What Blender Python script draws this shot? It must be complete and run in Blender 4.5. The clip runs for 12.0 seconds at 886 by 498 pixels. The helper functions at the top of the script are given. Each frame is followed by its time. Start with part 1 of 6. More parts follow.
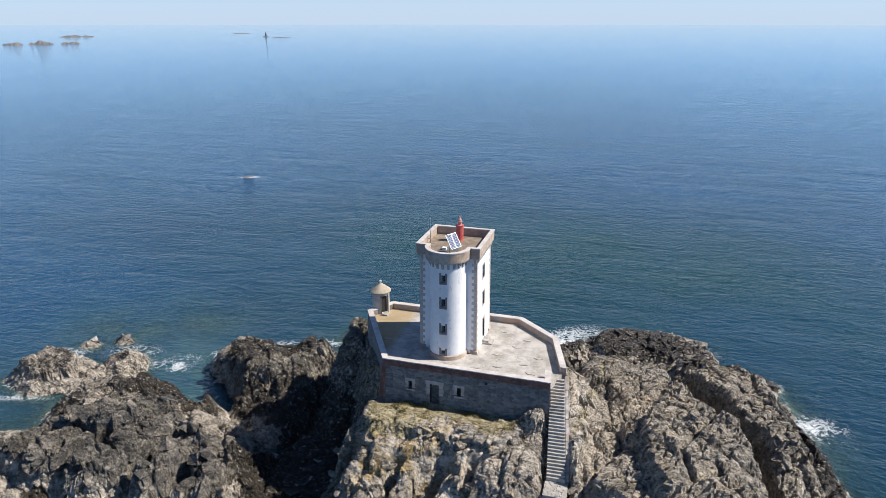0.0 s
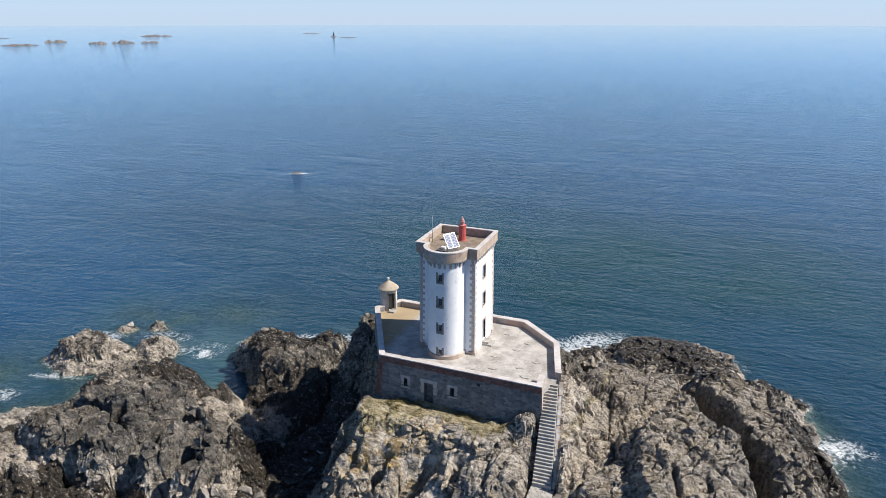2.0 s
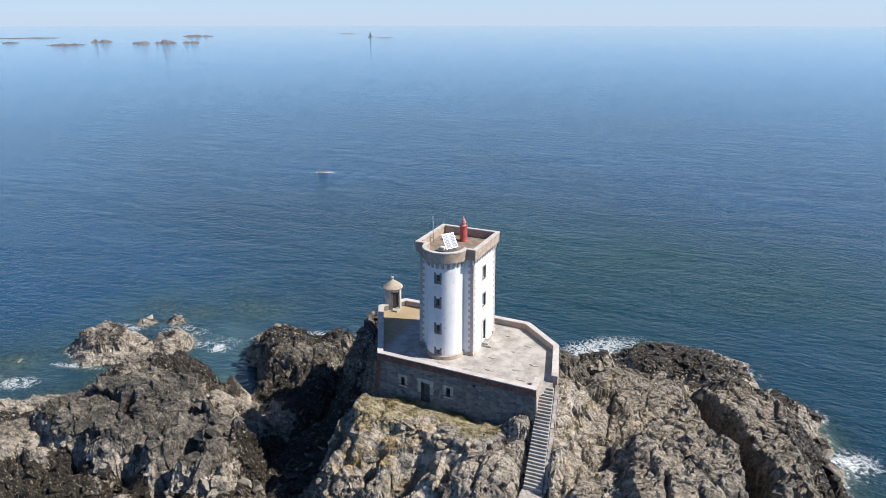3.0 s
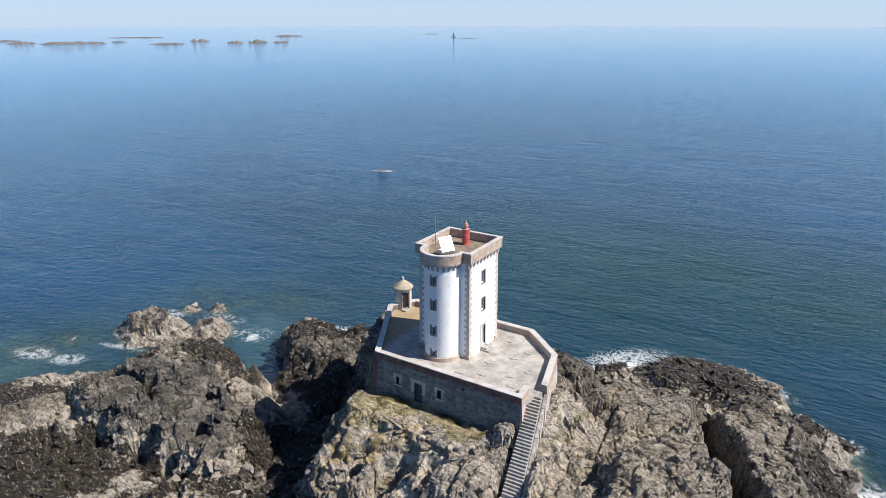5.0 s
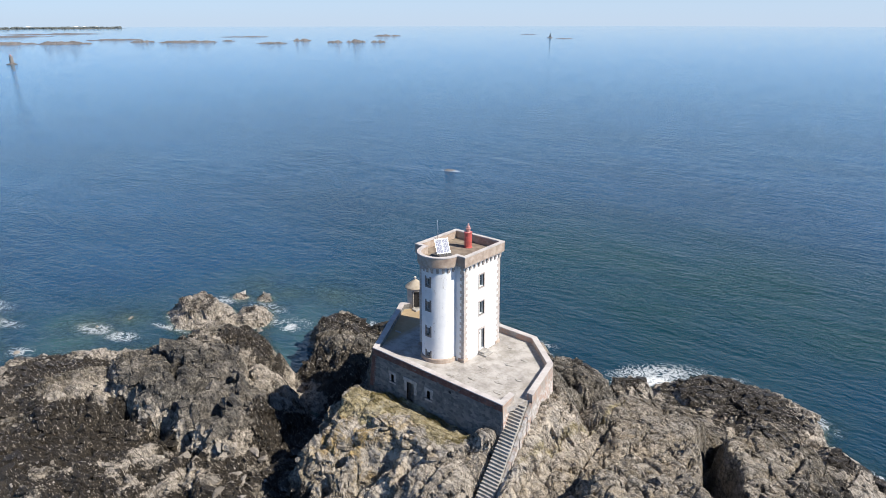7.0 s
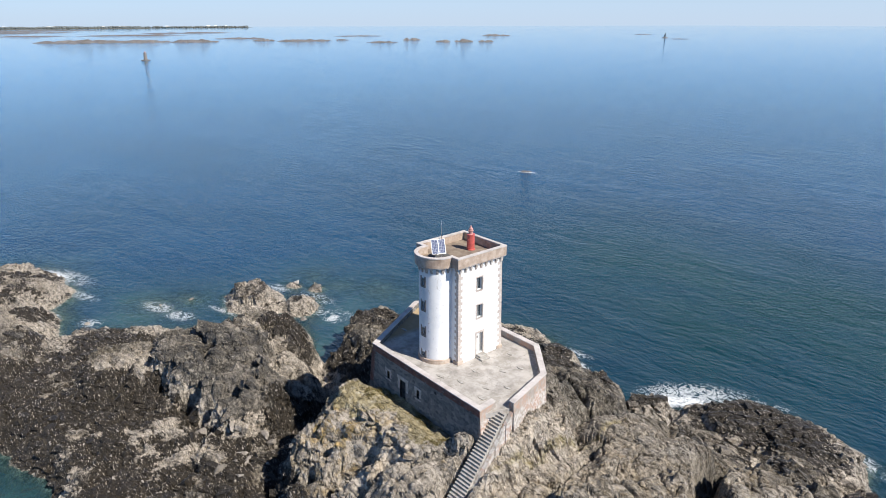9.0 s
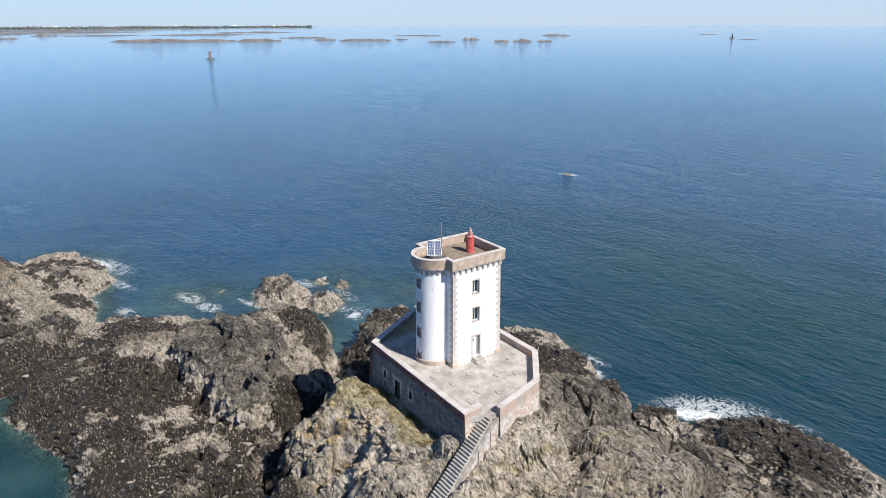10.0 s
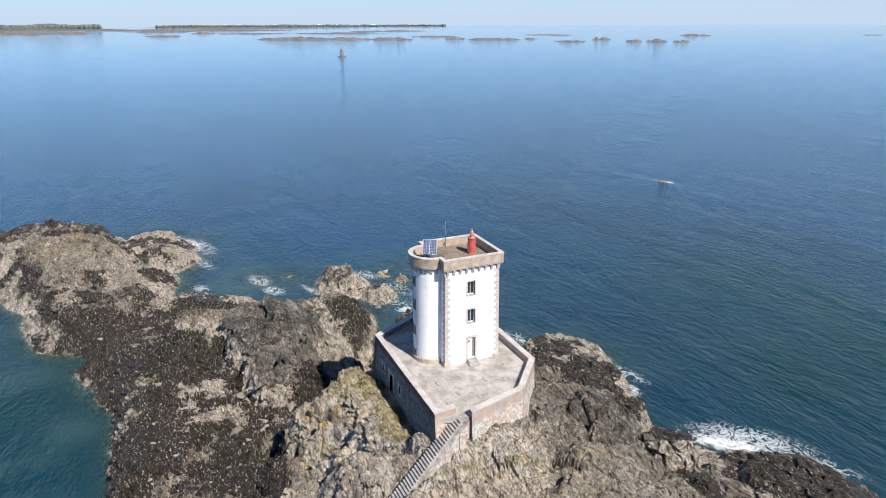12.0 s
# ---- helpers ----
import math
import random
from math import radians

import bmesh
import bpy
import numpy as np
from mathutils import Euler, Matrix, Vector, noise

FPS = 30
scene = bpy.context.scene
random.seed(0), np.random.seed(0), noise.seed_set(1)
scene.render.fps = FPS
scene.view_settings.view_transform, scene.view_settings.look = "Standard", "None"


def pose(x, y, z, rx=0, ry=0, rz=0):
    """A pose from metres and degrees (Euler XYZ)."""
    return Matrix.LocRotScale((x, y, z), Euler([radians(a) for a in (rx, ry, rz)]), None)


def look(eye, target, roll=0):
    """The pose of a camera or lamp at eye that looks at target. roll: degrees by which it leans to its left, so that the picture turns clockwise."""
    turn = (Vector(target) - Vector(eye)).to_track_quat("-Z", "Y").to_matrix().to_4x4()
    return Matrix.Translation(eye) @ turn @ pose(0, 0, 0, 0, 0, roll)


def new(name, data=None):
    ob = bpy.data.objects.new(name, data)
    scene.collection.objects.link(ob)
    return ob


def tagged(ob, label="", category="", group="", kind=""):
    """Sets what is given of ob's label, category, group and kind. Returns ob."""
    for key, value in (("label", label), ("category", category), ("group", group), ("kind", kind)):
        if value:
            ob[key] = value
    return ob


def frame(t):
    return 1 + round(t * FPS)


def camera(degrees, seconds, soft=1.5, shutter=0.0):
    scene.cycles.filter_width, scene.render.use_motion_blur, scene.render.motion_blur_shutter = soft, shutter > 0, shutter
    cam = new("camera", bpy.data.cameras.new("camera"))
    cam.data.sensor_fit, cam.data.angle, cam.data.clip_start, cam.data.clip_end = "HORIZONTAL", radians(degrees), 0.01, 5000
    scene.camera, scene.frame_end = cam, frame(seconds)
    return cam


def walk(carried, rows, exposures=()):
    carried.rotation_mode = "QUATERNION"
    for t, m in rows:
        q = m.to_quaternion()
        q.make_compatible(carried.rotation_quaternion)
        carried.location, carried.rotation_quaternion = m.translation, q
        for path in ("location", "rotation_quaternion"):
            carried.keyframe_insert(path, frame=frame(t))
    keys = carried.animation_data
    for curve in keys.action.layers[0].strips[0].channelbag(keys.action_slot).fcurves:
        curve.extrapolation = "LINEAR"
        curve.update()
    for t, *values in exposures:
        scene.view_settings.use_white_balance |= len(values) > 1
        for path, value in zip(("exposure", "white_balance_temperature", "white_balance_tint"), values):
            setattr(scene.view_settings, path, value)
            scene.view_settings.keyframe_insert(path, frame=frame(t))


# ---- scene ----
cam = camera(68.44, 12.0, soft=0.65)
ROWS = [
    (0.0, 15.51, -56.241, 45.673, 70.499, 0.085, 16.629),
    (0.5, 16.771, -55.878, 45.681, 70.503, 0.106, 17.898),
    (1.0, 18.059, -55.484, 45.664, 70.499, 0.111, 19.259),
    (1.5, 19.385, -55.018, 45.639, 70.522, 0.101, 20.721),
    (2.0, 20.768, -54.492, 45.61, 70.537, 0.077, 22.214),
    (2.5, 22.189, -53.915, 45.593, 70.553, 0.075, 23.76),
    (3.0, 23.625, -53.291, 45.601, 70.572, 0.066, 25.311),
    (5.0, 30.035, -50.0, 45.916, 70.603, 0.102, 32.483),
    (5.5, 31.75, -48.91, 45.985, 70.608, 0.113, 34.441),
    (6.0, 33.44, -47.753, 46.047, 70.621, 0.115, 36.464),
    (6.5, 35.128, -46.498, 46.1, 70.623, 0.1, 38.578),
    (7.0, 36.799, -45.186, 46.136, 70.624, 0.104, 40.72),
    (9.0, 43.285, -38.426, 46.181, 70.611, 0.133, 50.063),
    (9.5, 44.85, -36.285, 46.248, 70.607, 0.145, 52.559),
    (10.0, 46.339, -34.131, 46.285, 70.599, 0.147, 55.155),
    (10.5, 47.793, -31.899, 46.287, 70.561, 0.162, 57.818),
    (11.0, 49.235, -29.495, 46.31, 70.548, 0.157, 60.582),
    (11.5, 50.634, -27.022, 46.343, 70.542, 0.16, 63.437),
    (12.0, 52.001, -24.529, 46.375, 70.554, 0.15, 66.29),
]
walk(cam, [(t, pose(x, y, z, rx, ry, rz)) for t, x, y, z, rx, ry, rz in ROWS])

# ---- light ----
SUN_EL, SUN_AZ = 46.5, 16.0          # degrees above the sea; turned from +x towards +y
sun_dir = Vector((math.cos(radians(SUN_EL)) * math.cos(radians(SUN_AZ)),
                  math.cos(radians(SUN_EL)) * math.sin(radians(SUN_AZ)), math.sin(radians(SUN_EL))))
sun = new("sun", bpy.data.lights.new("sun", "SUN"))
sun.data.energy, sun.data.angle, sun.data.color = 5.1, radians(0.55), (1.0, 0.945, 0.865)
sun.matrix_world = look(sun_dir * 100, (0, 0, 0))

world = bpy.data.worlds.new("sky")
scene.world = world
world.use_nodes = True
wt = world.node_tree
sky = wt.nodes.new("ShaderNodeTexSky")
sky.sky_type, sky.sun_disc = "NISHITA", False
sky.sun_elevation, sky.sun_rotation = radians(SUN_EL), radians(90 - SUN_AZ)
sky.air_density, sky.dust_density, sky.ozone_density = 0.62, 0.02, 6.0
wt.nodes["Background"].inputs["Strength"].default_value = 0.118
tone = wt.nodes.new("ShaderNodeMix")
tone.data_type, tone.blend_type = "RGBA", "MULTIPLY"
tone.inputs[0].default_value = 1.0
wt.links.new(sky.outputs[0], tone.inputs[6])
low_air = wt.nodes.new("ShaderNodeTexGradient")        # runs from the horizon up to the zenith
low_air.texture_mapping.mapping_x, low_air.texture_mapping.mapping_z = "Z", "X"
depth_of_blue = wt.nodes.new("ShaderNodeValToRGB")     # a clear, deeper blue half way up
for e, (p, c) in zip([depth_of_blue.color_ramp.elements[0], depth_of_blue.color_ramp.elements.new(0.6), depth_of_blue.color_ramp.elements[-1]], ((0.0, (0.66, 0.93, 1.07)), (0.5, (0.66, 0.92, 1.03)), (0.8, (1.14, 0.97, 0.88)))):
    e.position, e.color = p, (*c, 1)
wt.links.new(low_air.outputs["Fac"], depth_of_blue.inputs["Fac"])
wt.links.new(depth_of_blue.outputs["Color"], tone.inputs[7])
thick = wt.nodes.new("ShaderNodeValToRGB")
for e, (p, k) in zip([thick.color_ramp.elements[0], thick.color_ramp.elements.new(0.05), thick.color_ramp.elements.new(0.13), thick.color_ramp.elements[-1]], ((0.0, 0.95), (0.04, 0.80), (0.085, 0.16), (0.28, 0.0))):
    e.position, e.color = p, (k, k, k, 1)
wt.links.new(low_air.outputs["Fac"], thick.inputs["Fac"])
haze = wt.nodes.new("ShaderNodeMix")
haze.data_type = "RGBA"
haze.inputs[7].default_value = (3.72, 4.5, 5.6, 1)      # the pale haze that evens out the low sky
wt.links.new(thick.outputs["Color"], haze.inputs[0])
wt.links.new(tone.outputs[2], haze.inputs[6])
wt.links.new(haze.outputs[2], wt.nodes["Background"].inputs["Color"])
scene.view_settings.exposure = 0.37

# ---- materials ----


def fresh(name):
    m = bpy.data.materials.new(name)
    m.use_nodes = True
    return m, m.node_tree, m.node_tree.nodes["Principled BSDF"]


def place(nt, scale=(1, 1, 1), turn=0.0, local=False):
    if local:
        src = nt.nodes.new("ShaderNodeTexCoord").outputs["Object"]
    else:
        src = nt.nodes.new("ShaderNodeNewGeometry").outputs["Position"]
    mp = nt.nodes.new("ShaderNodeMapping")
    mp.inputs["Scale"].default_value = scale
    mp.inputs["Rotation"].default_value = (0, 0, radians(turn))
    nt.links.new(src, mp.inputs["Vector"])
    return mp.outputs[0]


def grain(nt, vec, scale, detail=4.0, rough=0.55, bend=0.0):
    n = nt.nodes.new("ShaderNodeTexNoise")
    n.inputs["Scale"].default_value, n.inputs["Detail"].default_value = scale, detail
    n.inputs["Roughness"].default_value, n.inputs["Distortion"].default_value = rough, bend
    nt.links.new(vec, n.inputs["Vector"])
    return n.outputs["Fac"]


def cells(nt, vec, scale, feature="F1", out="Distance"):
    n = nt.nodes.new("ShaderNodeTexVoronoi")
    n.feature = feature
    n.inputs["Scale"].default_value = scale
    nt.links.new(vec, n.inputs["Vector"])
    return n.outputs[out]


def steps(nt, fac, stops):
    r = nt.nodes.new("ShaderNodeValToRGB")
    while len(r.color_ramp.elements) < len(stops):
        r.color_ramp.elements.new(0.5)
    for e, (p, c) in zip(r.color_ramp.elements, stops):
        e.position = p
        e.color = (*c, 1) if isinstance(c, tuple) else (c, c, c, 1)
    nt.links.new(fac, r.inputs["Fac"])
    return r.outputs["Color"]


def blend(nt, fac, a, b, mode="MIX"):
    n = nt.nodes.new("ShaderNodeMix")
    n.data_type, n.blend_type = "RGBA", mode
    for s, v in ((n.inputs[0], fac), (n.inputs[6], a), (n.inputs[7], b)):
        if isinstance(v, tuple):
            s.default_value = (*v, 1)
        elif isinstance(v, (int, float)):
            s.default_value = v
        else:
            nt.links.new(v, s)
    return n.outputs[2]


def calc(nt, op, a, b=0.0, clamp=False):
    n = nt.nodes.new("ShaderNodeMath")
    n.operation, n.use_clamp = op, clamp
    for s, v in ((n.inputs[0], a), (n.inputs[1], b)):
        if isinstance(v, (int, float)):
            s.default_value = v
        else:
            nt.links.new(v, s)
    return n.outputs[0]


def attr(nt, name):
    n = nt.nodes.new("ShaderNodeAttribute")
    n.attribute_name = name
    return n.outputs["Fac"]


def relief(nt, bsdf, height, strength, distance):
    b = nt.nodes.new("ShaderNodeBump")
    b.inputs["Strength"].default_value, b.inputs["Distance"].default_value = strength, distance
    nt.links.new(height, b.inputs["Height"])
    nt.links.new(b.outputs[0], bsdf.inputs["Normal"])


def bend(nt, vec, scale, amount):
    """The same places, pushed about by noise."""
    n = nt.nodes.new("ShaderNodeTexNoise")
    n.inputs["Scale"].default_value, n.inputs["Detail"].default_value = scale, 4.0
    nt.links.new(vec, n.inputs["Vector"])
    mid = nt.nodes.new("ShaderNodeVectorMath")
    mid.operation = "SUBTRACT"
    nt.links.new(n.outputs["Color"], mid.inputs[0])
    mid.inputs[1].default_value = (0.5, 0.5, 0.5)
    s = nt.nodes.new("ShaderNodeVectorMath")
    s.operation = "SCALE"
    nt.links.new(mid.outputs[0], s.inputs[0])
    s.inputs["Scale"].default_value = amount * 2
    a = nt.nodes.new("ShaderNodeVectorMath")
    a.operation = "ADD"
    nt.links.new(vec, a.inputs[0])
    nt.links.new(s.outputs[0], a.inputs[1])
    return a.outputs[0]


def facet(nt, vec, scale):
    """Relief of broken stone: every cell is a plane with a tilt of its own."""
    n = nt.nodes.new("ShaderNodeTexVoronoi")
    n.inputs["Scale"].default_value = scale
    nt.links.new(vec, n.inputs["Vector"])
    off = nt.nodes.new("ShaderNodeVectorMath")
    off.operation = "SUBTRACT"
    nt.links.new(vec, off.inputs[0])
    nt.links.new(n.outputs["Position"], off.inputs[1])
    tilt = nt.nodes.new("ShaderNodeVectorMath")
    tilt.operation = "SUBTRACT"
    nt.links.new(n.outputs["Color"], tilt.inputs[0])
    tilt.inputs[1].default_value = (0.5, 0.5, 0.5)
    dot = nt.nodes.new("ShaderNodeVectorMath")
    dot.operation = "DOT_PRODUCT"
    nt.links.new(off.outputs[0], dot.inputs[0])
    nt.links.new(tilt.outputs[0], dot.inputs[1])
    return dot.outputs["Value"]


def masonry(name, dark, mid, pale, scale, stain=(0.1, 0.08, 0.06), stain_amount=0.3, bump=0.03, rough=0.85, local=False):
    """Weathered stone, render or concrete: two scales of tone, stains, relief."""
    m, nt, b = fresh(name)
    v = place(nt, local=local)
    c = steps(nt, grain(nt, v, scale, 6, 0.65), [(0.3, dark), (0.5, mid), (0.7, pale)])
    s = steps(nt, grain(nt, v, scale * 0.22, 5, 0.7, 0.6), [(0.52, 0.0), (0.72, 1.0)])
    c = blend(nt, calc(nt, "MULTIPLY", s, stain_amount), c, stain)
    nt.links.new(c, b.inputs["Base Color"])
    b.inputs["Roughness"].default_value = rough
    relief(nt, b, grain(nt, v, scale * 3.0, 5, 0.7), 0.6, bump)
    return m


def plain(name, colour, rough=0.6, metal=0.0, vary=0.25, scale=6.0, bump=0.004):
    m, nt, b = fresh(name)
    v = place(nt, local=True)
    lo = tuple(x * (1 - vary) for x in colour)
    hi = tuple(min(1.0, x * (1 + vary)) for x in colour)
    nt.links.new(steps(nt, grain(nt, v, scale, 5, 0.6), [(0.35, lo), (0.65, hi)]), b.inputs["Base Color"])
    b.inputs["Roughness"].default_value, b.inputs["Metallic"].default_value = rough, metal
    relief(nt, b, grain(nt, v, scale * 4, 4, 0.6), 0.4, bump)
    return m


def whitewash_material():
    m, nt, b = fresh("whitewash")
    v = place(nt)
    c = steps(nt, grain(nt, v, 0.9, 6, 0.7), [(0.35, (0.74, 0.74, 0.73)), (0.6, (0.84, 0.83, 0.81))])
    wear = steps(nt, grain(nt, place(nt, (1, 1, 0.6)), 1.7, 8, 0.72, 0.5), [(0.60, 0.0), (0.66, 1.0)])
    c = blend(nt, calc(nt, "MULTIPLY", wear, 0.75), c, (0.50, 0.47, 0.44))
    runs = steps(nt, grain(nt, place(nt, (2.2, 2.2, 0.16)), 1.3, 5, 0.6), [(0.58, 0.0), (0.75, 1.0)])
    c = blend(nt, calc(nt, "MULTIPLY", runs, 0.35), c, (0.55, 0.50, 0.43))
    nt.links.new(c, b.inputs["Base Color"])
    b.inputs["Roughness"].default_value = 0.8
    relief(nt, b, grain(nt, v, 3.5, 8, 0.75), 0.5, 0.05)
    return m


def rubble_material():
    """Dark rubble wall: irregular stones with pale mortar flecks."""
    m, nt, b = fresh("rubble_wall")
    v = place(nt, (1, 1, 1.5))
    warp = grain(nt, v, 2.2, 3)
    edge = cells(nt, v, 2.6, "DISTANCE_TO_EDGE")
    col = nt.nodes.new("ShaderNodeSeparateColor")
    nt.links.new(cells(nt, v, 2.6, "F1", "Color"), col.inputs[0])
    c = steps(nt, col.outputs[0], [(0.0, (0.13, 0.128, 0.122)), (0.5, (0.20, 0.195, 0.182)), (1.0, (0.29, 0.265, 0.235))])
    c = blend(nt, steps(nt, edge, [(0.0, 0.55), (0.05, 0.0)]), c, (0.30, 0.28, 0.26))
    fleck = steps(nt, grain(nt, v, 5.5, 6, 0.75, 0.4), [(0.62, 0.0), (0.68, 1.0)])
    low = steps(nt, grain(nt, v, 0.45, 3), [(0.45, 0.1), (0.62, 1.0)])
    c = blend(nt, calc(nt, "MULTIPLY", fleck, low), c, (0.50, 0.48, 0.46))
    damp = steps(nt, grain(nt, place(nt, (0.8, 0.8, 0.25)), 1.0, 5, 0.6), [(0.55, 0.0), (0.7, 1.0)])
    c = blend(nt, calc(nt, "MULTIPLY", damp, 0.6), c, (0.045, 0.048, 0.05))
    nt.links.new(c, b.inputs["Base Color"])
    b.inputs["Roughness"].default_value = 0.9
    h = calc(nt, "ADD", steps(nt, edge, [(0.0, 0.0), (0.1, 1.0)]), calc(nt, "MULTIPLY", warp, 0.6))
    relief(nt, b, h, 0.8, 0.06)
    return m


def flaking_material():
    """Granite blocks under flaking whitewash, the top band left pink."""
    m, nt, b = fresh("flaking_wall")
    v = place(nt)
    c = steps(nt, grain(nt, v, 1.6, 6, 0.65), [(0.3, (0.27, 0.235, 0.20)), (0.7, (0.44, 0.39, 0.34))])
    rust = steps(nt, grain(nt, v, 0.7, 5, 0.7), [(0.45, 0.0), (0.58, 1.0)])
    c = blend(nt, calc(nt, "MULTIPLY", rust, 0.75), c, (0.46, 0.27, 0.19))
    z = nt.nodes.new("ShaderNodeSeparateXYZ")
    nt.links.new(nt.nodes.new("ShaderNodeNewGeometry").outputs["Position"], z.inputs[0])
    under = calc(nt, "MULTIPLY", calc(nt, "SUBTRACT", 15.45, z.outputs[2]), 2.5, True)
    flake = steps(nt, grain(nt, v, 2.4, 8, 0.75, 0.3), [(0.47, 0.0), (0.56, 1.0)])
    c = blend(nt, calc(nt, "MULTIPLY", calc(nt, "MULTIPLY", flake, under), 0.8), c, (0.60, 0.575, 0.54))
    nt.links.new(c, b.inputs["Base Color"])
    b.inputs["Roughness"].default_value = 0.88
    relief(nt, b, grain(nt, v, 5, 7, 0.7), 0.7, 0.05)
    return m


def floor_material():
    """Old concrete: pale screed with worn, darker and bare patches and cracks."""
    m, nt, b = fresh("terrace_concrete")
    v = place(nt)
    c = steps(nt, grain(nt, v, 0.75, 8, 0.68), [(0.34, (0.26, 0.238, 0.21)), (0.46, (0.37, 0.34, 0.305)), (0.60, (0.48, 0.445, 0.405))])
    bare = steps(nt, grain(nt, v, 0.55, 6, 0.7, 0.8), [(0.57, 0.0), (0.60, 1.0)])
    c = blend(nt, calc(nt, "MULTIPLY", bare, 0.5), c, (0.27, 0.245, 0.205))
    warp = nt.nodes.new("ShaderNodeVectorMath")
    warp.operation = "ADD"
    wn = nt.nodes.new("ShaderNodeTexNoise")
    wn.inputs["Scale"].default_value = 1.4
    nt.links.new(v, wn.inputs["Vector"])
    nt.links.new(v, warp.inputs[0])
    nt.links.new(wn.outputs["Color"], warp.inputs[1])
    crack = steps(nt, cells(nt, warp.outputs[0], 0.42, "DISTANCE_TO_EDGE"), [(0.0, 1.0), (0.012, 0.0)])
    c = blend(nt, calc(nt, "MULTIPLY", calc(nt, "MULTIPLY", crack, steps(nt, grain(nt, v, 0.5, 3), [(0.5, 0.0), (0.6, 1.0)])), 0.7), c, (0.13, 0.12, 0.10))
    moss = steps(nt, grain(nt, v, 1.9, 6, 0.7), [(0.63, 0.0), (0.68, 1.0)])
    c = blend(nt, calc(nt, "MULTIPLY", moss, 0.5), c, (0.16, 0.15, 0.10))
    pos = nt.nodes.new("ShaderNodeSeparateXYZ")
    nt.links.new(v, pos.inputs[0])
    sand = calc(nt, "MULTIPLY", calc(nt, "SUBTRACT", -5.2, pos.outputs[0]), 1.2, True)
    c = blend(nt, calc(nt, "MULTIPLY", sand, 0.75), c, (0.36, 0.25, 0.115))
    nt.links.new(c, b.inputs["Base Color"])
    b.inputs["Roughness"].default_value = 0.9
    relief(nt, b, grain(nt, v, 3.0, 7, 0.7), 0.5, 0.05)
    return m


def rock_material():
    """Shore rock. Cover of the surface comes from the mesh: weed, ochre lichen, pale barnacled rock, dark lichen; weed,
    pale and dark also carry painted light and shade.
    """
    m, nt, b = fresh("shore_rock")
    v = place(nt)
    strata = place(nt, (0.5, 1.4, 0.9), 35)
    fine = grain(nt, v, 3.2, 10, 0.76)
    broad = grain(nt, v, 0.22, 6, 0.65, 0.4)
    c = steps(nt, fine, [(0.38, (0.042, 0.038, 0.032)), (0.45, (0.150, 0.134, 0.109)), (0.52, (0.31, 0.278, 0.228)), (0.62, (0.58, 0.53, 0.46))])
    c = blend(nt, steps(nt, broad, [(0.42, 0.0), (0.62, 0.5)]), c, (0.27, 0.215, 0.145))
    own = nt.nodes.new("ShaderNodeNewGeometry").outputs["Random Per Island"]
    c = blend(nt, 1.0, c, steps(nt, own, [(0.0, 0.75), (0.5, 1.0), (1.0, 1.25)]), "MULTIPLY")
    tint = steps(nt, grain(nt, v, 0.30, 7, 0.7, 0.6), [(0.44, (0.62, 0.60, 0.56)), (0.52, (1.0, 1.0, 1.0)), (0.60, (1.18, 1.14, 1.08))])
    c = blend(nt, 1.0, c, tint, "MULTIPLY")
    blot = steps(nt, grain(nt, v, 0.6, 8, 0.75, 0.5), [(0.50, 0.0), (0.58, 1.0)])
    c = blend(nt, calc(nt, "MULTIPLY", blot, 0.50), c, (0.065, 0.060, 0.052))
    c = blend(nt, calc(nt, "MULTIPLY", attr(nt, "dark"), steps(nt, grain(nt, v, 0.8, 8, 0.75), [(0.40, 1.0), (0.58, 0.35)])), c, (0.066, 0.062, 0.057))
    pale = steps(nt, grain(nt, v, 1.3, 8, 0.72), [(0.38, 0.12), (0.56, 1.0)])
    c = blend(nt, calc(nt, "MULTIPLY", pale, attr(nt, "pale")), c, (0.55, 0.48, 0.395))
    ochre = steps(nt, grain(nt, v, 0.75, 7, 0.7, 0.5), [(0.47, 0.0), (0.60, 1.0)])
    c = blend(nt, calc(nt, "MULTIPLY", calc(nt, "MULTIPLY", ochre, attr(nt, "ochre")), 0.8), c, (0.42, 0.295, 0.125))
    sod = steps(nt, grain(nt, v, 1.7, 8, 0.75), [(0.34, (0.09, 0.082, 0.036)), (0.43, (0.25, 0.20, 0.095)), (0.52, (0.40, 0.335, 0.19)), (0.64, (0.52, 0.465, 0.355))])
    sodden = steps(nt, calc(nt, "ADD", calc(nt, "SUBTRACT", grain(nt, v, 1.1, 8, 0.75), 0.5), attr(nt, "turf")), [(0.42, 0.0), (0.55, 0.92)])
    c = blend(nt, sodden, c, sod)
    wn = grain(nt, v, 1.5, 9, 0.75, 0.3)
    wmask = steps(nt, calc(nt, "ADD", calc(nt, "SUBTRACT", wn, 0.5), attr(nt, "weed")), [(0.47, 0.0), (0.55, 1.0)])
    weed = steps(nt, grain(nt, v, 6.0, 6, 0.7), [(0.3, (0.013, 0.010, 0.007)), (0.6, (0.047, 0.035, 0.021)), (0.75, (0.085, 0.07, 0.036))])
    stones = nt.nodes.new("ShaderNodeTexVoronoi")
    stones.inputs["Scale"].default_value = 2.3
    nt.links.new(bend(nt, place(nt, (1.0, 1.7, 1.0), 24), 2.2, 0.32), stones.inputs["Vector"])
    sc = nt.nodes.new("ShaderNodeSeparateColor")
    nt.links.new(stones.outputs["Color"], sc.inputs[0])
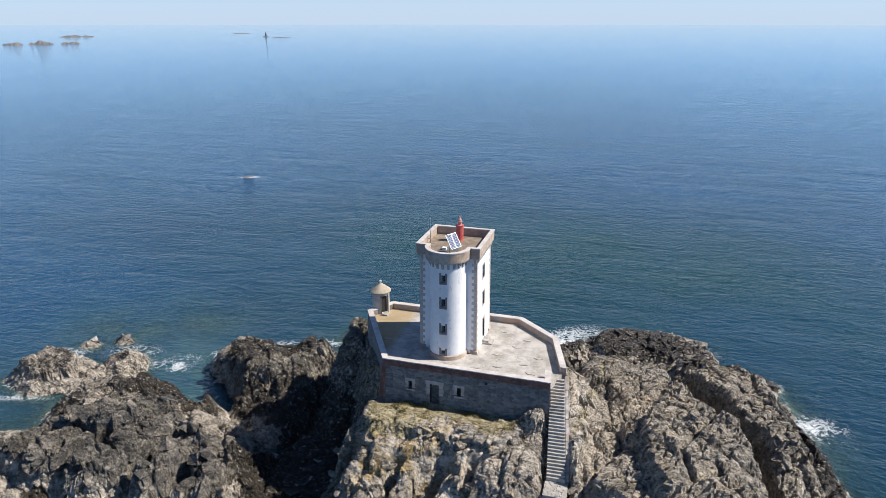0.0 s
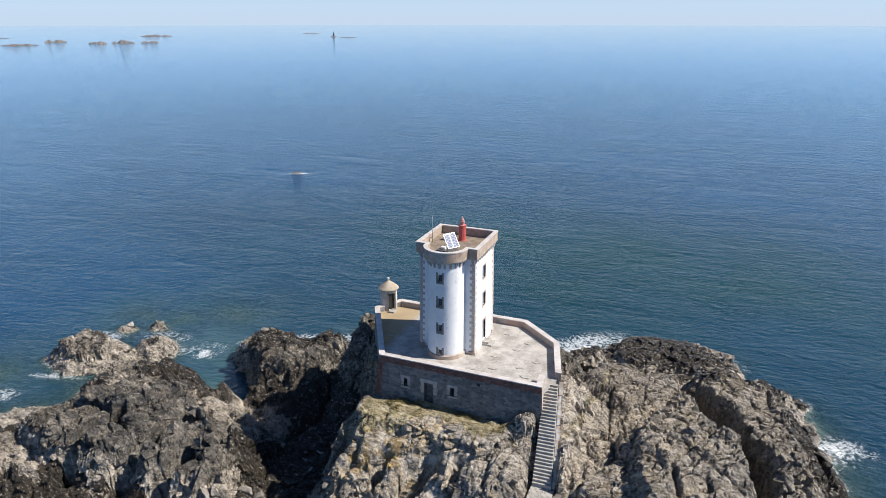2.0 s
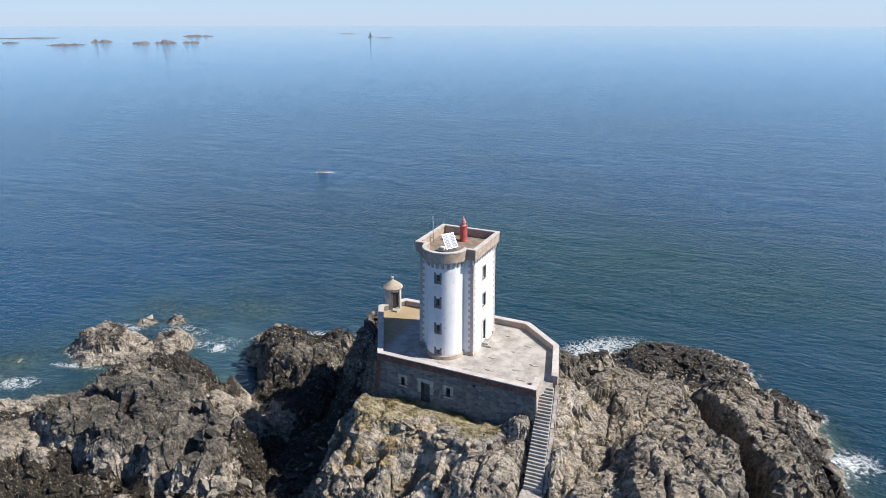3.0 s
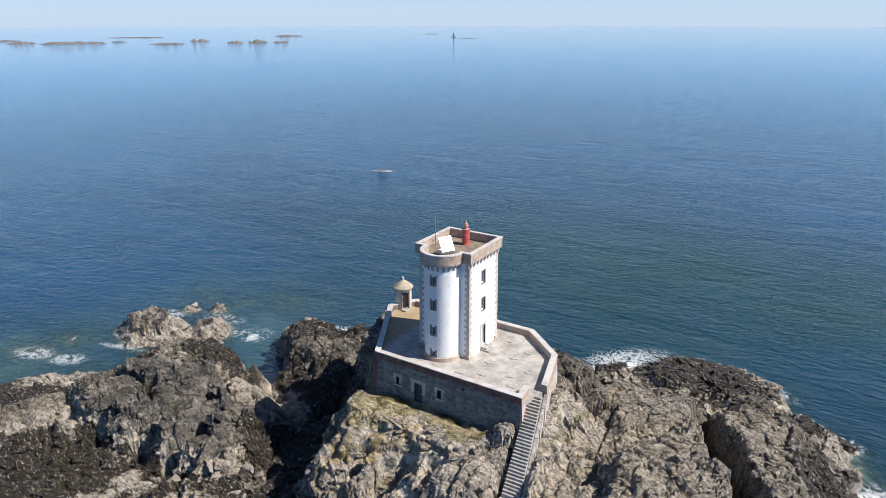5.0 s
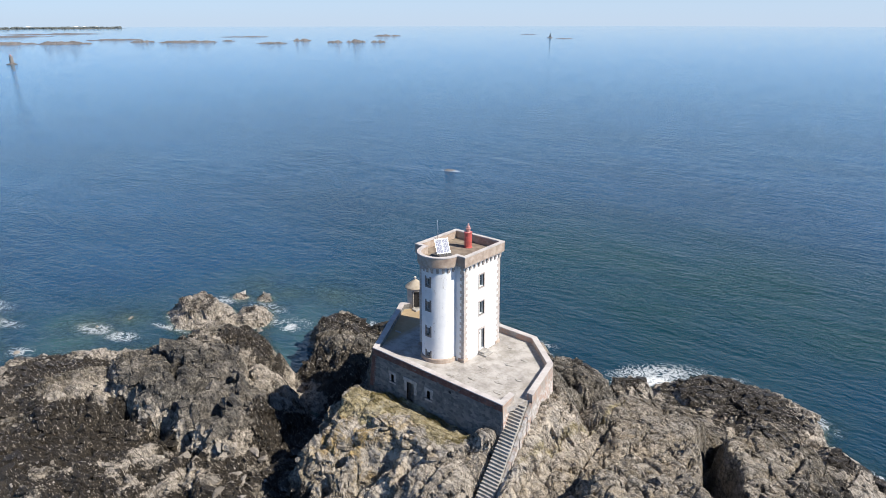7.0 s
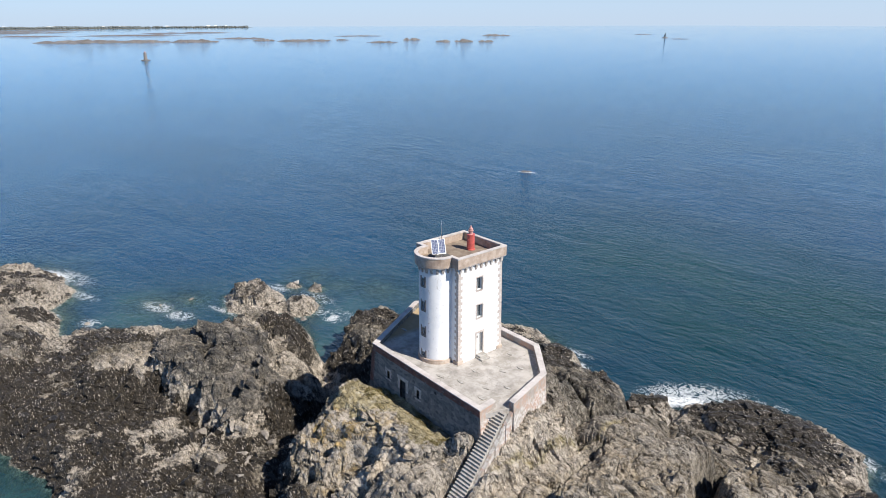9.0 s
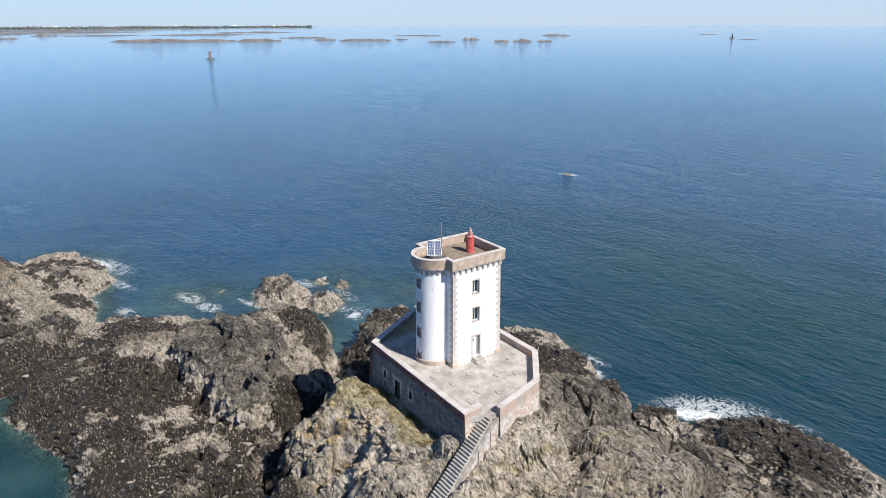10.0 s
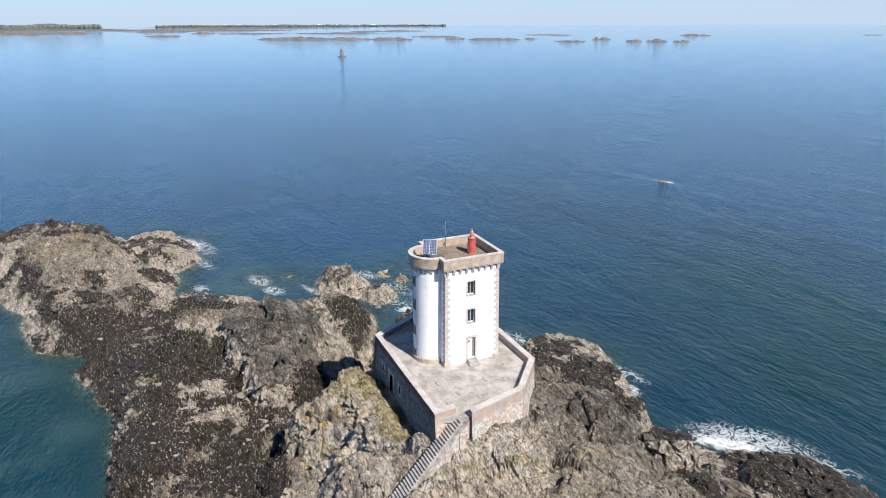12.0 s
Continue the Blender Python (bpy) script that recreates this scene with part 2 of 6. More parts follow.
    size = calc(nt, "MULTIPLY", calc(nt, "SUBTRACT", sc.outputs[0], 0.45), 0.72)
    pebble = calc(nt, "MULTIPLY", calc(nt, "SUBTRACT", size, stones.outputs["Distance"]), 12.0, True)
    weed = blend(nt, calc(nt, "MULTIPLY", pebble, 0.85), weed, blend(nt, sc.outputs[1], (0.15, 0.125, 0.09), (0.52, 0.46, 0.39)))
    shred = steps(nt, grain(nt, bend(nt, place(nt, (0.9, 2.6, 1.0), 24), 1.4, 0.25), 2.3, 4, 0.6), [(0.585, 0.0), (0.625, 1.0)])
    lots = steps(nt, grain(nt, v, 0.22, 5, 0.65), [(0.36, 0.15), (0.60, 1.0)])
    weed = blend(nt, calc(nt, "MULTIPLY", shred, lots), weed, (0.50, 0.445, 0.375))
    c = blend(nt, wmask, c, weed)
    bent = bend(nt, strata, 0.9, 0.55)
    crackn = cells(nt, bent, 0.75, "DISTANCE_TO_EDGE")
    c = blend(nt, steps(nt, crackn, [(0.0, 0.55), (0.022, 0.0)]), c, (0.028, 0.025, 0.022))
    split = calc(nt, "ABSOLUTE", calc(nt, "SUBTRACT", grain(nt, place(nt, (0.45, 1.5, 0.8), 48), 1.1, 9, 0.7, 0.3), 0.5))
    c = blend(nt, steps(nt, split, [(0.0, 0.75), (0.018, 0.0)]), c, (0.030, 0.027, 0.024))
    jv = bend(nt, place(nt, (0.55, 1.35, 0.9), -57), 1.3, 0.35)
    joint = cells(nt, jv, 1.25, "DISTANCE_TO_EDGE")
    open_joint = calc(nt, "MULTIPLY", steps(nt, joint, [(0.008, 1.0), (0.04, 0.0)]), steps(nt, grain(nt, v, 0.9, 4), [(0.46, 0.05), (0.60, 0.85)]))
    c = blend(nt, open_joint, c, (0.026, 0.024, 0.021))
    nt.links.new(c, b.inputs["Base Color"])
    r = steps(nt, wmask, [(0.0, 0.92), (1.0, 0.55)])
    nt.links.new(r, b.inputs["Roughness"])
    h = calc(nt, "MULTIPLY", grain(nt, strata, 1.6, 10, 0.75), 0.30)
    h = calc(nt, "ADD", h, calc(nt, "MULTIPLY", facet(nt, bent, 1.3), 0.8))
    h = calc(nt, "ADD", h, calc(nt, "MULTIPLY", facet(nt, jv, 1.25), 0.7))
    h = calc(nt, "SUBTRACT", h, calc(nt, "MULTIPLY", open_joint, 0.12))
    h = calc(nt, "ADD", h, calc(nt, "MULTIPLY", facet(nt, bend(nt, v, 2.0, 0.2), 3.2), 0.5))
    h = calc(nt, "ADD", h, calc(nt, "MULTIPLY", steps(nt, split, [(0.0, 0.0), (0.03, 1.0)]), 0.05))
    relief(nt, b, h, 1.0, 1.0)
    return m


def sea_material():
    """Sea: deep blue-green body, sky reflected off rippled water, shoals seen through, foam where it breaks."""
    m, nt, b = fresh("sea_water")
    out = nt.nodes["Material Output"]
    v = place(nt)
    shoal, foam, shelf = attr(nt, "shoal"), attr(nt, "foam"), attr(nt, "shelf")
    c = steps(nt, grain(nt, place(nt, (1, 1.8, 1)), 0.012, 4, 0.55), [(0.35, (0.0002, 0.016, 0.048)), (0.65, (0.0003, 0.032, 0.092))])
    # distance haze and pale sky sheen are put into the far water's colour
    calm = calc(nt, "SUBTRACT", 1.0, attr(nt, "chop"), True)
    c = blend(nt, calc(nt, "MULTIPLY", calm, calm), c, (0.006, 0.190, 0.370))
    c = blend(nt, calc(nt, "MULTIPLY", shelf, steps(nt, grain(nt, v, 0.035, 3), [(0.3, 0.55), (0.65, 1.0)]), True), c, (0.0003, 0.027, 0.025))
    c = blend(nt, calc(nt, "MULTIPLY", shoal, 0.9), c, (0.045, 0.098, 0.094))
    swirl = calc(nt, "ABSOLUTE", calc(nt, "SUBTRACT", grain(nt, v, 0.55, 6, 0.6, 1.3), 0.5))
    lace = calc(nt, "SUBTRACT", 1.0, calc(nt, "MULTIPLY", swirl, 8.0), True)
    speck = calc(nt, "MULTIPLY", calc(nt, "SUBTRACT", grain(nt, v, 3.0, 5, 0.7), 0.5), 0.5)
    swirl2 = calc(nt, "ABSOLUTE", calc(nt, "SUBTRACT", grain(nt, v, 1.5, 6, 0.65, 1.6), 0.5))
    lace2 = calc(nt, "SUBTRACT", 1.0, calc(nt, "MULTIPLY", swirl2, 7.0), True)
    lace = calc(nt, "ADD", calc(nt, "MULTIPLY", lace, 0.6), calc(nt, "MULTIPLY", lace2, 0.5))
    fv = calc(nt, "ADD", calc(nt, "ADD", foam, calc(nt, "MULTIPLY", calc(nt, "SUBTRACT", lace, 0.6), 0.62)), speck)
    fm = steps(nt, fv, [(0.42, 0.0), (0.62, 0.45), (0.98, 1.0)])
    c = blend(nt, fm, c, (0.78, 0.80, 0.80))
    nt.links.new(c, b.inputs["Base Color"])
    b.inputs["IOR"].default_value = 1.333
    glitter = calc(nt, "ADD", 0.03, calc(nt, "MULTIPLY", attr(nt, "chop"), 0.04))
    nt.links.new(calc(nt, "ADD", glitter, calc(nt, "MULTIPLY", fm, 0.7)), b.inputs["Roughness"])
    w1 = grain(nt, place(nt, (0.42, 1.0, 1), -12), 0.26, 3, 0.5, 0.3)
    w2 = grain(nt, place(nt, (0.65, 1.0, 1), -22), 0.95, 4, 0.55, 0.4)
    w3 = grain(nt, place(nt, (0.6, 1.0, 1), 8), 2.6, 3, 0.6)
    h = calc(nt, "ADD", calc(nt, "MULTIPLY", w1, 0.92), calc(nt, "ADD", calc(nt, "MULTIPLY", w2, 0.9), calc(nt, "MULTIPLY", w3, 0.50)))
    w0 = grain(nt, place(nt, (0.28, 1.0, 1), -14), 0.085, 4, 0.6, 0.5)
    h = calc(nt, "ADD", calc(nt, "MULTIPLY", h, attr(nt, "chop")), calc(nt, "MULTIPLY", calc(nt, "MULTIPLY", w0, 1.7), calc(nt, "ADD", 0.15, calc(nt, "MULTIPLY", attr(nt, "chop"), 0.85))))
    relief(nt, b, h, 1.0, 0.44)
    clear = nt.nodes.new("ShaderNodeBsdfTransparent")
    clear.inputs["Color"].default_value = (0.68, 0.86, 0.86, 1)
    mx = nt.nodes.new("ShaderNodeMixShader")
    see = calc(nt, "MULTIPLY", calc(nt, "MULTIPLY", attr(nt, "clear"), 0.75), calc(nt, "SUBTRACT", 1.0, fm))
    nt.links.new(see, mx.inputs[0])
    nt.links.new(b.outputs[0], mx.inputs[1])
    nt.links.new(clear.outputs[0], mx.inputs[2])
    nt.links.new(mx.outputs[0], out.inputs["Surface"])
    return m


def glass_material():
    m, nt, b = fresh("window_glass")
    b.inputs["Base Color"].default_value = (0.03, 0.04, 0.05, 1)
    b.inputs["Roughness"].default_value = 0.06
    return m


def cell_material():
    m, nt, b = fresh("solar_cells")
    v = place(nt, local=True)
    g = nt.nodes.new("ShaderNodeTexBrick")
    g.offset = 0.0
    g.inputs["Scale"].default_value = 1.0
    g.inputs["Brick Width"].default_value, g.inputs["Row Height"].default_value = 0.155, 0.155
    g.inputs["Mortar Size"].default_value = 0.008
    g.inputs["Color1"].default_value = (0.05, 0.065, 0.13, 1)
    g.inputs["Color2"].default_value = (0.07, 0.085, 0.17, 1)
    g.inputs["Mortar"].default_value = (0.42, 0.46, 0.52, 1)
    nt.links.new(v, g.inputs["Vector"])
    nt.links.new(g.outputs["Color"], b.inputs["Base Color"])
    b.inputs["Roughness"].default_value = 0.30
    return m


WHITE = whitewash_material()
RUBBLE = rubble_material()
FLAKING = flaking_material()
FLOOR = floor_material()
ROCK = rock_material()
SEA = sea_material()
GLASS = glass_material()
CELLS = cell_material()
GRANITE = masonry("granite", (0.32, 0.285, 0.25), (0.44, 0.395, 0.35), (0.54, 0.50, 0.455), 2.2, (0.30, 0.19, 0.12), 0.45, 0.02)
PARAPET = masonry("parapet_granite", (0.27, 0.205, 0.16), (0.42, 0.33, 0.26), (0.54, 0.455, 0.375), 1.3, (0.30, 0.20, 0.13), 0.5, 0.02)
COPING = masonry("coping_concrete", (0.40, 0.36, 0.33), (0.52, 0.475, 0.44), (0.62, 0.575, 0.54), 1.2, (0.40, 0.30, 0.25), 0.4, 0.015)
BRICK = masonry("red_brick", (0.12, 0.055, 0.042), (0.22, 0.10, 0.072), (0.29, 0.165, 0.13), 2.6, (0.09, 0.08, 0.075), 0.5, 0.03)
SURROUND = masonry("window_stone", (0.15, 0.13, 0.115), (0.23, 0.205, 0.18), (0.32, 0.29, 0.26), 3.0, (0.14, 0.12, 0.11), 0.35, 0.012)
ROOF = masonry("roof_deck", (0.14, 0.11, 0.085), (0.225, 0.175, 0.13), (0.30, 0.25, 0.19), 1.4, (0.10, 0.085, 0.07), 0.5, 0.012)
LEAD = masonry("pedestal_stone", (0.07, 0.065, 0.06), (0.12, 0.11, 0.10), (0.19, 0.175, 0.16), 2.5, (0.05, 0.05, 0.05), 0.4, 0.01)
QUOIN = masonry("dressed_granite", (0.40, 0.345, 0.30), (0.50, 0.44, 0.395), (0.58, 0.53, 0.485), 2.4, (0.40, 0.30, 0.24), 0.4, 0.015)
STEP = masonry("step_stone", (0.25, 0.23, 0.20), (0.37, 0.345, 0.31), (0.48, 0.45, 0.41), 2.4, (0.12, 0.11, 0.09), 0.5, 0.02)
HUT_ROOF = masonry("hut_cap", (0.30, 0.245, 0.18), (0.40, 0.335, 0.25), (0.48, 0.415, 0.32), 1.8, (0.22, 0.17, 0.11), 0.5, 0.02)
HUT_WALL = masonry("hut_render", (0.38, 0.33, 0.28), (0.52, 0.47, 0.41), (0.62, 0.57, 0.51), 1.2, (0.28, 0.20, 0.14), 0.6, 0.02)
RED = plain("red_paint", (0.50, 0.10, 0.085), 0.45, 0, 0.2, 3)
PINK = plain("faded_red_paint", (0.50, 0.25, 0.22), 0.5, 0, 0.2, 5)
METAL = plain("galvanised_steel", (0.55, 0.56, 0.57), 0.4, 0.8, 0.15, 8)
DARK = plain("dark_timber", (0.025, 0.022, 0.02), 0.7, 0, 0.4, 5)
PAINTED = plain("white_joinery", (0.72, 0.72, 0.70), 0.5, 0, 0.1, 5)
GREY_PAINT_SHADE = plain("grey_joinery_and_shade", (0.20, 0.20, 0.20), 0.6, 0, 0.2, 5)

# ---- shore: shape of the rock ----


def lattice(ix, iy, seed):
    n = (ix * 374761393 + iy * 668265263 + seed * 974634221) & 0x7FFFFFFF
    n = ((n ^ (n >> 13)) * 1274126177) & 0x7FFFFFFF
    n = n ^ (n >> 16)
    return (n & 0xFFFF) / 65535.0


def smooth_noise(x, y, size, seed):
    x, y = x / size, y / size
    ix, iy = np.floor(x).astype(np.int64), np.floor(y).astype(np.int64)
    fx, fy = x - ix, y - iy
    fx, fy = fx * fx * (3 - 2 * fx), fy * fy * (3 - 2 * fy)
    a, b = lattice(ix, iy, seed), lattice(ix + 1, iy, seed)
    c, d = lattice(ix, iy + 1, seed), lattice(ix + 1, iy + 1, seed)
    return (a + (b - a) * fx + (c - a) * fy + (a - b - c + d) * fx * fy) * 2 - 1


def fractal(x, y, size, seed, octaves=4):
    s, k = 0, 1.0
    for i in range(octaves):
        s = s + k * smooth_noise(x, y, size, seed + i)
        size, k = size * 0.5, k * 0.5
    return s


def blocks(x, y, size, seed, lift, lean, crack, turn=0.0, stretch=1.0):
    """Broken rock: cells with a height and a tilt of their own, and open joints between them."""
    ca, sa = math.cos(radians(turn)), math.sin(radians(turn))
    u, v = (x * ca + y * sa) / (size * stretch), (-x * sa + y * ca) / size
    iu, iv = np.floor(u).astype(np.int64), np.floor(v).astype(np.int64)
    f1, f2 = np.full(u.shape, 9.0), np.full(u.shape, 9.0)
    h, du, dv = np.zeros(u.shape), np.zeros(u.shape), np.zeros(u.shape)
    for i in (-1, 0, 1):
        for j in (-1, 0, 1):
            a, b = iu + i, iv + j
            pu, pv = u - a - lattice(a, b, seed), v - b - lattice(a, b, seed + 7)
            d = np.hypot(pu, pv)
            near = d < f1
            f2 = np.where(near, f1, np.minimum(f2, d))
            tu, tv = lattice(a, b, seed + 13) - 0.5, lattice(a, b, seed + 19) - 0.5
            h = np.where(near, lift * (lattice(a, b, seed + 29) * 2 - 1) + lean * size * 2 * (tu * pu * stretch + tv * pv), h)
            f1 = np.where(near, d, f1)
    return h - crack * np.exp(-((f2 - f1) / 0.06) ** 2)


def ledges(x, y, period, seed, lift, turn):
    """Dipping slabs: each rises gently across the joint and breaks off steeply."""
    ca, sa = math.cos(radians(turn)), math.sin(radians(turn))
    u = (x * ca + y * sa) / period + 0.55 * fractal(x, y, period * 2.6, seed, 3)
    k = np.floor(u).astype(np.int64)
    v = np.floor((-x * sa + y * ca) / (period * 2.2) + lattice(k, k * 3, seed + 3) * 5).astype(np.int64)
    f = u - k
    f = np.where(f < 0.86, f / 0.86, (1 - f) / 0.14)
    return lift * (f - 0.5) * (0.25 + 1.1 * lattice(k, v, seed + 5)) + 0.35 * lift * (lattice(k, v, seed + 9) - 0.5)


MASSES = []


def mass(x, y, rx, ry, turn, top, fall, gx=0.0, gy=0.0, p=2.6):
    """A body of rock: an oval with a tilted top that falls away at its edge."""
    MASSES.append((x, y, rx, ry, radians(turn), top, fall, gx, gy, p))


BENCHES = []


def bench(top, fall, gx, gy, *corners):
    """A block of rock with a flat, tilted top over a few corners (in turn to the left) and straight steep sides."""
    BENCHES.append((top, fall, gx, gy, corners))


# the knoll under the lighthouse
mass(0.6, -0.6, 8.6, 5.2, 0, 14.6, 4.5, 0, 0, 3.0)
mass(-7.0, 1.2, 3.0, 3.8, 20, 13.8, 4.0)
mass(-10.9, 4.4, 2.2, 2.9, 15, 13.2, 2.1)
mass(7.5, -1.5, 3.6, 4.0, 0, 14.2, 2.2)
mass(1.4, -9.2, 6.6, 2.3, 0, 12.9, 2.6, 0.0, 0.18)
mass(1.2, -12.2, 5.6, 2.0, 0, 11.3, 1.9, -0.08, 0.45)
mass(-3.3, -14.0, 1.6, 1.3, 20, 9.9, 2.2, -0.32, 0.3)
mass(-0.4, -14.2, 1.0, 1.5, -10, 9.7, 2.0, -0.35, 0.4)
mass(3.2, -14.4, 1.0, 1.4, 10, 9.3, 2.0, -0.3, 0.4)
mass(-3.6, -10.4, 2.6, 3.4, 12, 11.4, 3.6, 0.12, 0.25)
mass(7.0, -11.0, 3.4, 3.2, 0, 11.8, 1.7, 0.0, 0.22)
mass(2.4, -17.0, 5.0, 3.2, 0, 7.4, 1.6, 0.05, 0.3)
mass(8.4, -8.1, 0.6, 0.5, 15, 13.5, 2.4)
mass(9.3, -8.2, 0.6, 0.5, -10, 13.7, 2.4)
# the flank beside the stairs
mass(12.2, -6.2, 0.9, 5.0, 8, 13.0, 1.9, 0.0, 0.25)
mass(11.3, 0.2, 1.3, 3.2, 15, 12.9, 2.6)
mass(8.0, 4.2, 2.6, 1.4, -40, 13.2, 2.4)
# the platform to the east, its crest and the outer ridge
mass(18.6, -3.0, 5.6, 9.5, 0, 11.2, 1.2, 0.06, -0.02)
mass(23.0, -7.5, 3.4, 7.0, 8, 13.0, 1.6)
mass(18.8, 6.5, 5.4, 5.5, -20, 10.9, 1.1, 0.0, -0.12)
mass(28.6, 2.5, 2.6, 8.0, 12, 9.6, 1.7, -0.1, 0.0)
mass(27.6, 14.5, 3.4, 8.6, 14, 7.6, 1.5, 0.0, -0.24)
mass(32.2, 5.0, 3.4, 9.5, 8, 6.2, 1.2, -0.3, 0.0)
mass(33.8, 15.5, 2.6, 8.0, 10, 1.6, 0.6, -0.15, 0.0)
mass(27.5, -16.0, 7.0, 7.0, 0, 10.5, 1.3)
# the low shelves to the north
mass(20.6, 29.6, 7.4, 4.8, 14, 3.2, 1.6, 0.0, -0.08)
mass(16.2, 18.0, 5.0, 4.2, 0, 4.0, 1.2, 0.0, -0.12)
mass(8.0, 16.0, 3.6, 4.0, -10, 5.0, 1.3, 0.0, -0.15)
mass(11.0, 26.2, 3.6, 2.2, -10, 1.3, 0.9)
mass(3.6, 11.5, 5.5, 5.5, 0, 8.8, 1.1, 0.0, -0.18)
mass(-2.6, 16.6, 6.4, 6.4, 20, 5.4, 1.7, 0.05, -0.25)
mass(-10.5, 22.0, 5.6, 4.2, 20, 3.3, 1.5)
mass(-17.0, 25.5, 4.6, 3.2, 30, 2.2, 0.9)
bench(2.3, 1.1, 0.0, -0.03, (11.5, 24.5), (17.0, 20.0), (25.5, 26.0), (26.2, 33.6), (20.0, 35.2), (14.5, 34.0), (10.8, 29.4))
bench(3.1, 2.0, 0.03, 0.0, (15.6, 27.6), (22.0, 28.6), (23.4, 31.4), (17.0, 31.4))
bench(6.9, 3.0, -0.05, -0.10, (3.4, 15.3), (6.4, 14.6), (6.9, 17.6), (5.2, 19.2), (3.2, 18.0))
bench(6.4, 3.0, 0.05, -0.15, (7.9, 15.4), (11.0, 17.4), (11.4, 20.2), (9.6, 21.0), (8.0, 19.2))
bench(10.7, 1.9, -0.04, -0.10, (23.9, 8.2), (25.7, 5.0), (29.2, -2.5), (31.2, -2.0), (30.6, 6.6), (29.6, 12.0), (25.0, 12.6))
bench(3.4, 1.2, 0.0, 0.05, (30.0, 20.0), (33.0, 19.5), (33.4, 24.6), (30.6, 25.8))
# the dark outcrop across the gully
mass(-26.0, 7.6, 6.4, 4.6, 15, 6.4, 1.1, 0.1, -0.12)
mass(-31.8, 11.4, 4.4, 3.4, 10, 3.6, 1.2)
mass(-17.5, 11.0, 5.2, 6.0, 30, 3.2, 0.9)
mass(-12.6, 3.0, 4.0, 3.4, 0, 4.6, 1.6)
# the big western rock
mass(-31.2, -13.6, 5.6, 5.4, 10, 8.2, 2.6, -0.05, 0.06)
mass(-34.2, -17.6, 2.4, 2.0, 0, 8.0, 2.6)
mass(-22.4, -13.6, 5.0, 4.4, -8, 6.7, 2.6, 0.02, -0.02)
mass(-26.6, -7.8, 5.6, 3.0, 0, 5.2, 1.6, 0, -0.2)
mass(-36.4, -3.2, 7.0, 4.6, 10, 4.5, 1.0, 0.0, -0.1)
mass(-43.0, -3.6, 4.6, 4.0, 10, 4.0, 1.0)
mass(-40.0, -21.5, 5.5, 4.2, 0, 5.2, 0.7)
bench(7.6, 2.5, 0.06, 0.03, (-41.8, -17.2), (-37.0, -18.3), (-32.4, -14.6), (-32.6, -8.8), (-36.9, -11.6))
bench(7.6, 2.4, -0.03, 0.0, (-28.6, -16.6), (-22.6, -17.2), (-20.4, -13.2), (-24.0, -9.8), (-29.0, -10.6))
# the weed-grown flat
mass(-20.0, -25.8, 15.5, 6.2, 4, 3.5, 1.3, 0.02, 0.05, 3.2)
mass(-6.0, -26.0, 9.0, 6.2, 0, 4.0, 1.2, 0.03, 0.05)
mass(-38.0, -29.6, 9.0, 5.2, 15, 3.2, 0.9)
mass(-49.5, -26.0, 8.5, 9.5, 20, 2.9, 0.8)
mass(-49.0, -15.5, 7.5, 4.0, 20, 2.4, 0.7)
mass(16.0, -26.0, 15.0, 9.0, 0, 6.5, 1.0)
# the western headland
mass(-62.0, -37.5, 10.5, 6.4, 15, 4.6, 0.9, 0.0, -0.05)
mass(-77.5, -41.5, 10.0, 5.6, 15, 7.4, 1.0)
mass(-74.0, -35.0, 9.0, 5.4, 15, 3.6, 0.7)
mass(-94.0, -26.5, 7.5, 3.2, 20, 2.3, 0.6)
mass(-88.0, -28.5, 7.5, 4.2, 25, 2.6, 0.6)
mass(-98.0, -50.0, 13.0, 8.0, 20, 4.2, 0.7)
mass(-94.0, -40.0, 8.0, 4.0, 20, 4.4, 0.8)
# the islet and the rocks awash
bench(1.2, 1.4, 0.0, -0.05, (-61.6, 0.6), (-56.6, -1.7), (-51.0, 1.0), (-51.0, 5.6), (-56.0, 7.2), (-61.0, 5.4))
bench(3.0, 4.0, -0.05, 0.08, (-60.6, 0.9), (-56.4, -0.8), (-53.2, 1.6), (-54.6, 4.8), (-59.0, 5.0))
# the floor of the gully
mass(-12.0, -7.0, 4.5, 8.0, 10, 2.6, 0.8)
mass(-12.5, -17.5, 4.5, 5.0, 0, 3.6, 1.0)
mass(-49.4, 7.8, 1.9, 1.7, 20, 2.2, 1.4)
mass(-58.6, 11.6, 1.2, 0.9, 30, 0.7, 1.0)
mass(-54.6, 14.0, 0.7, 0.6, 0, 1.2, 1.6)
mass(-50.0, 11.6, 1.6, 1.0, 20, -0.5, 0.6)
mass(-47.5, 23.0, 3.0, 2.0, 10, -0.75, 0.4)
mass(-53.0, 18.4, 2.2, 1.4, 10, -0.8, 0.4)
mass(-60.5, 16.5, 2.2, 1.5, 10, -0.8, 0.4)
mass(-66.0, -10.2, 3.0, 1.4, 20, -0.2, 0.4)
mass(-66.2, -5.2, 1.8, 1.0, 20, -0.1, 0.5)
mass(35.6, 21.5, 1.6, 2.4, 10, 0.5, 0.7)

TERRACE = ((-5.0, -7.05), (10.36, -7.05), (11.36, -4.2), (9.88, 1.5), (5.75, 5.08), (-8.6, 5.08), (-10.35, 2.2))


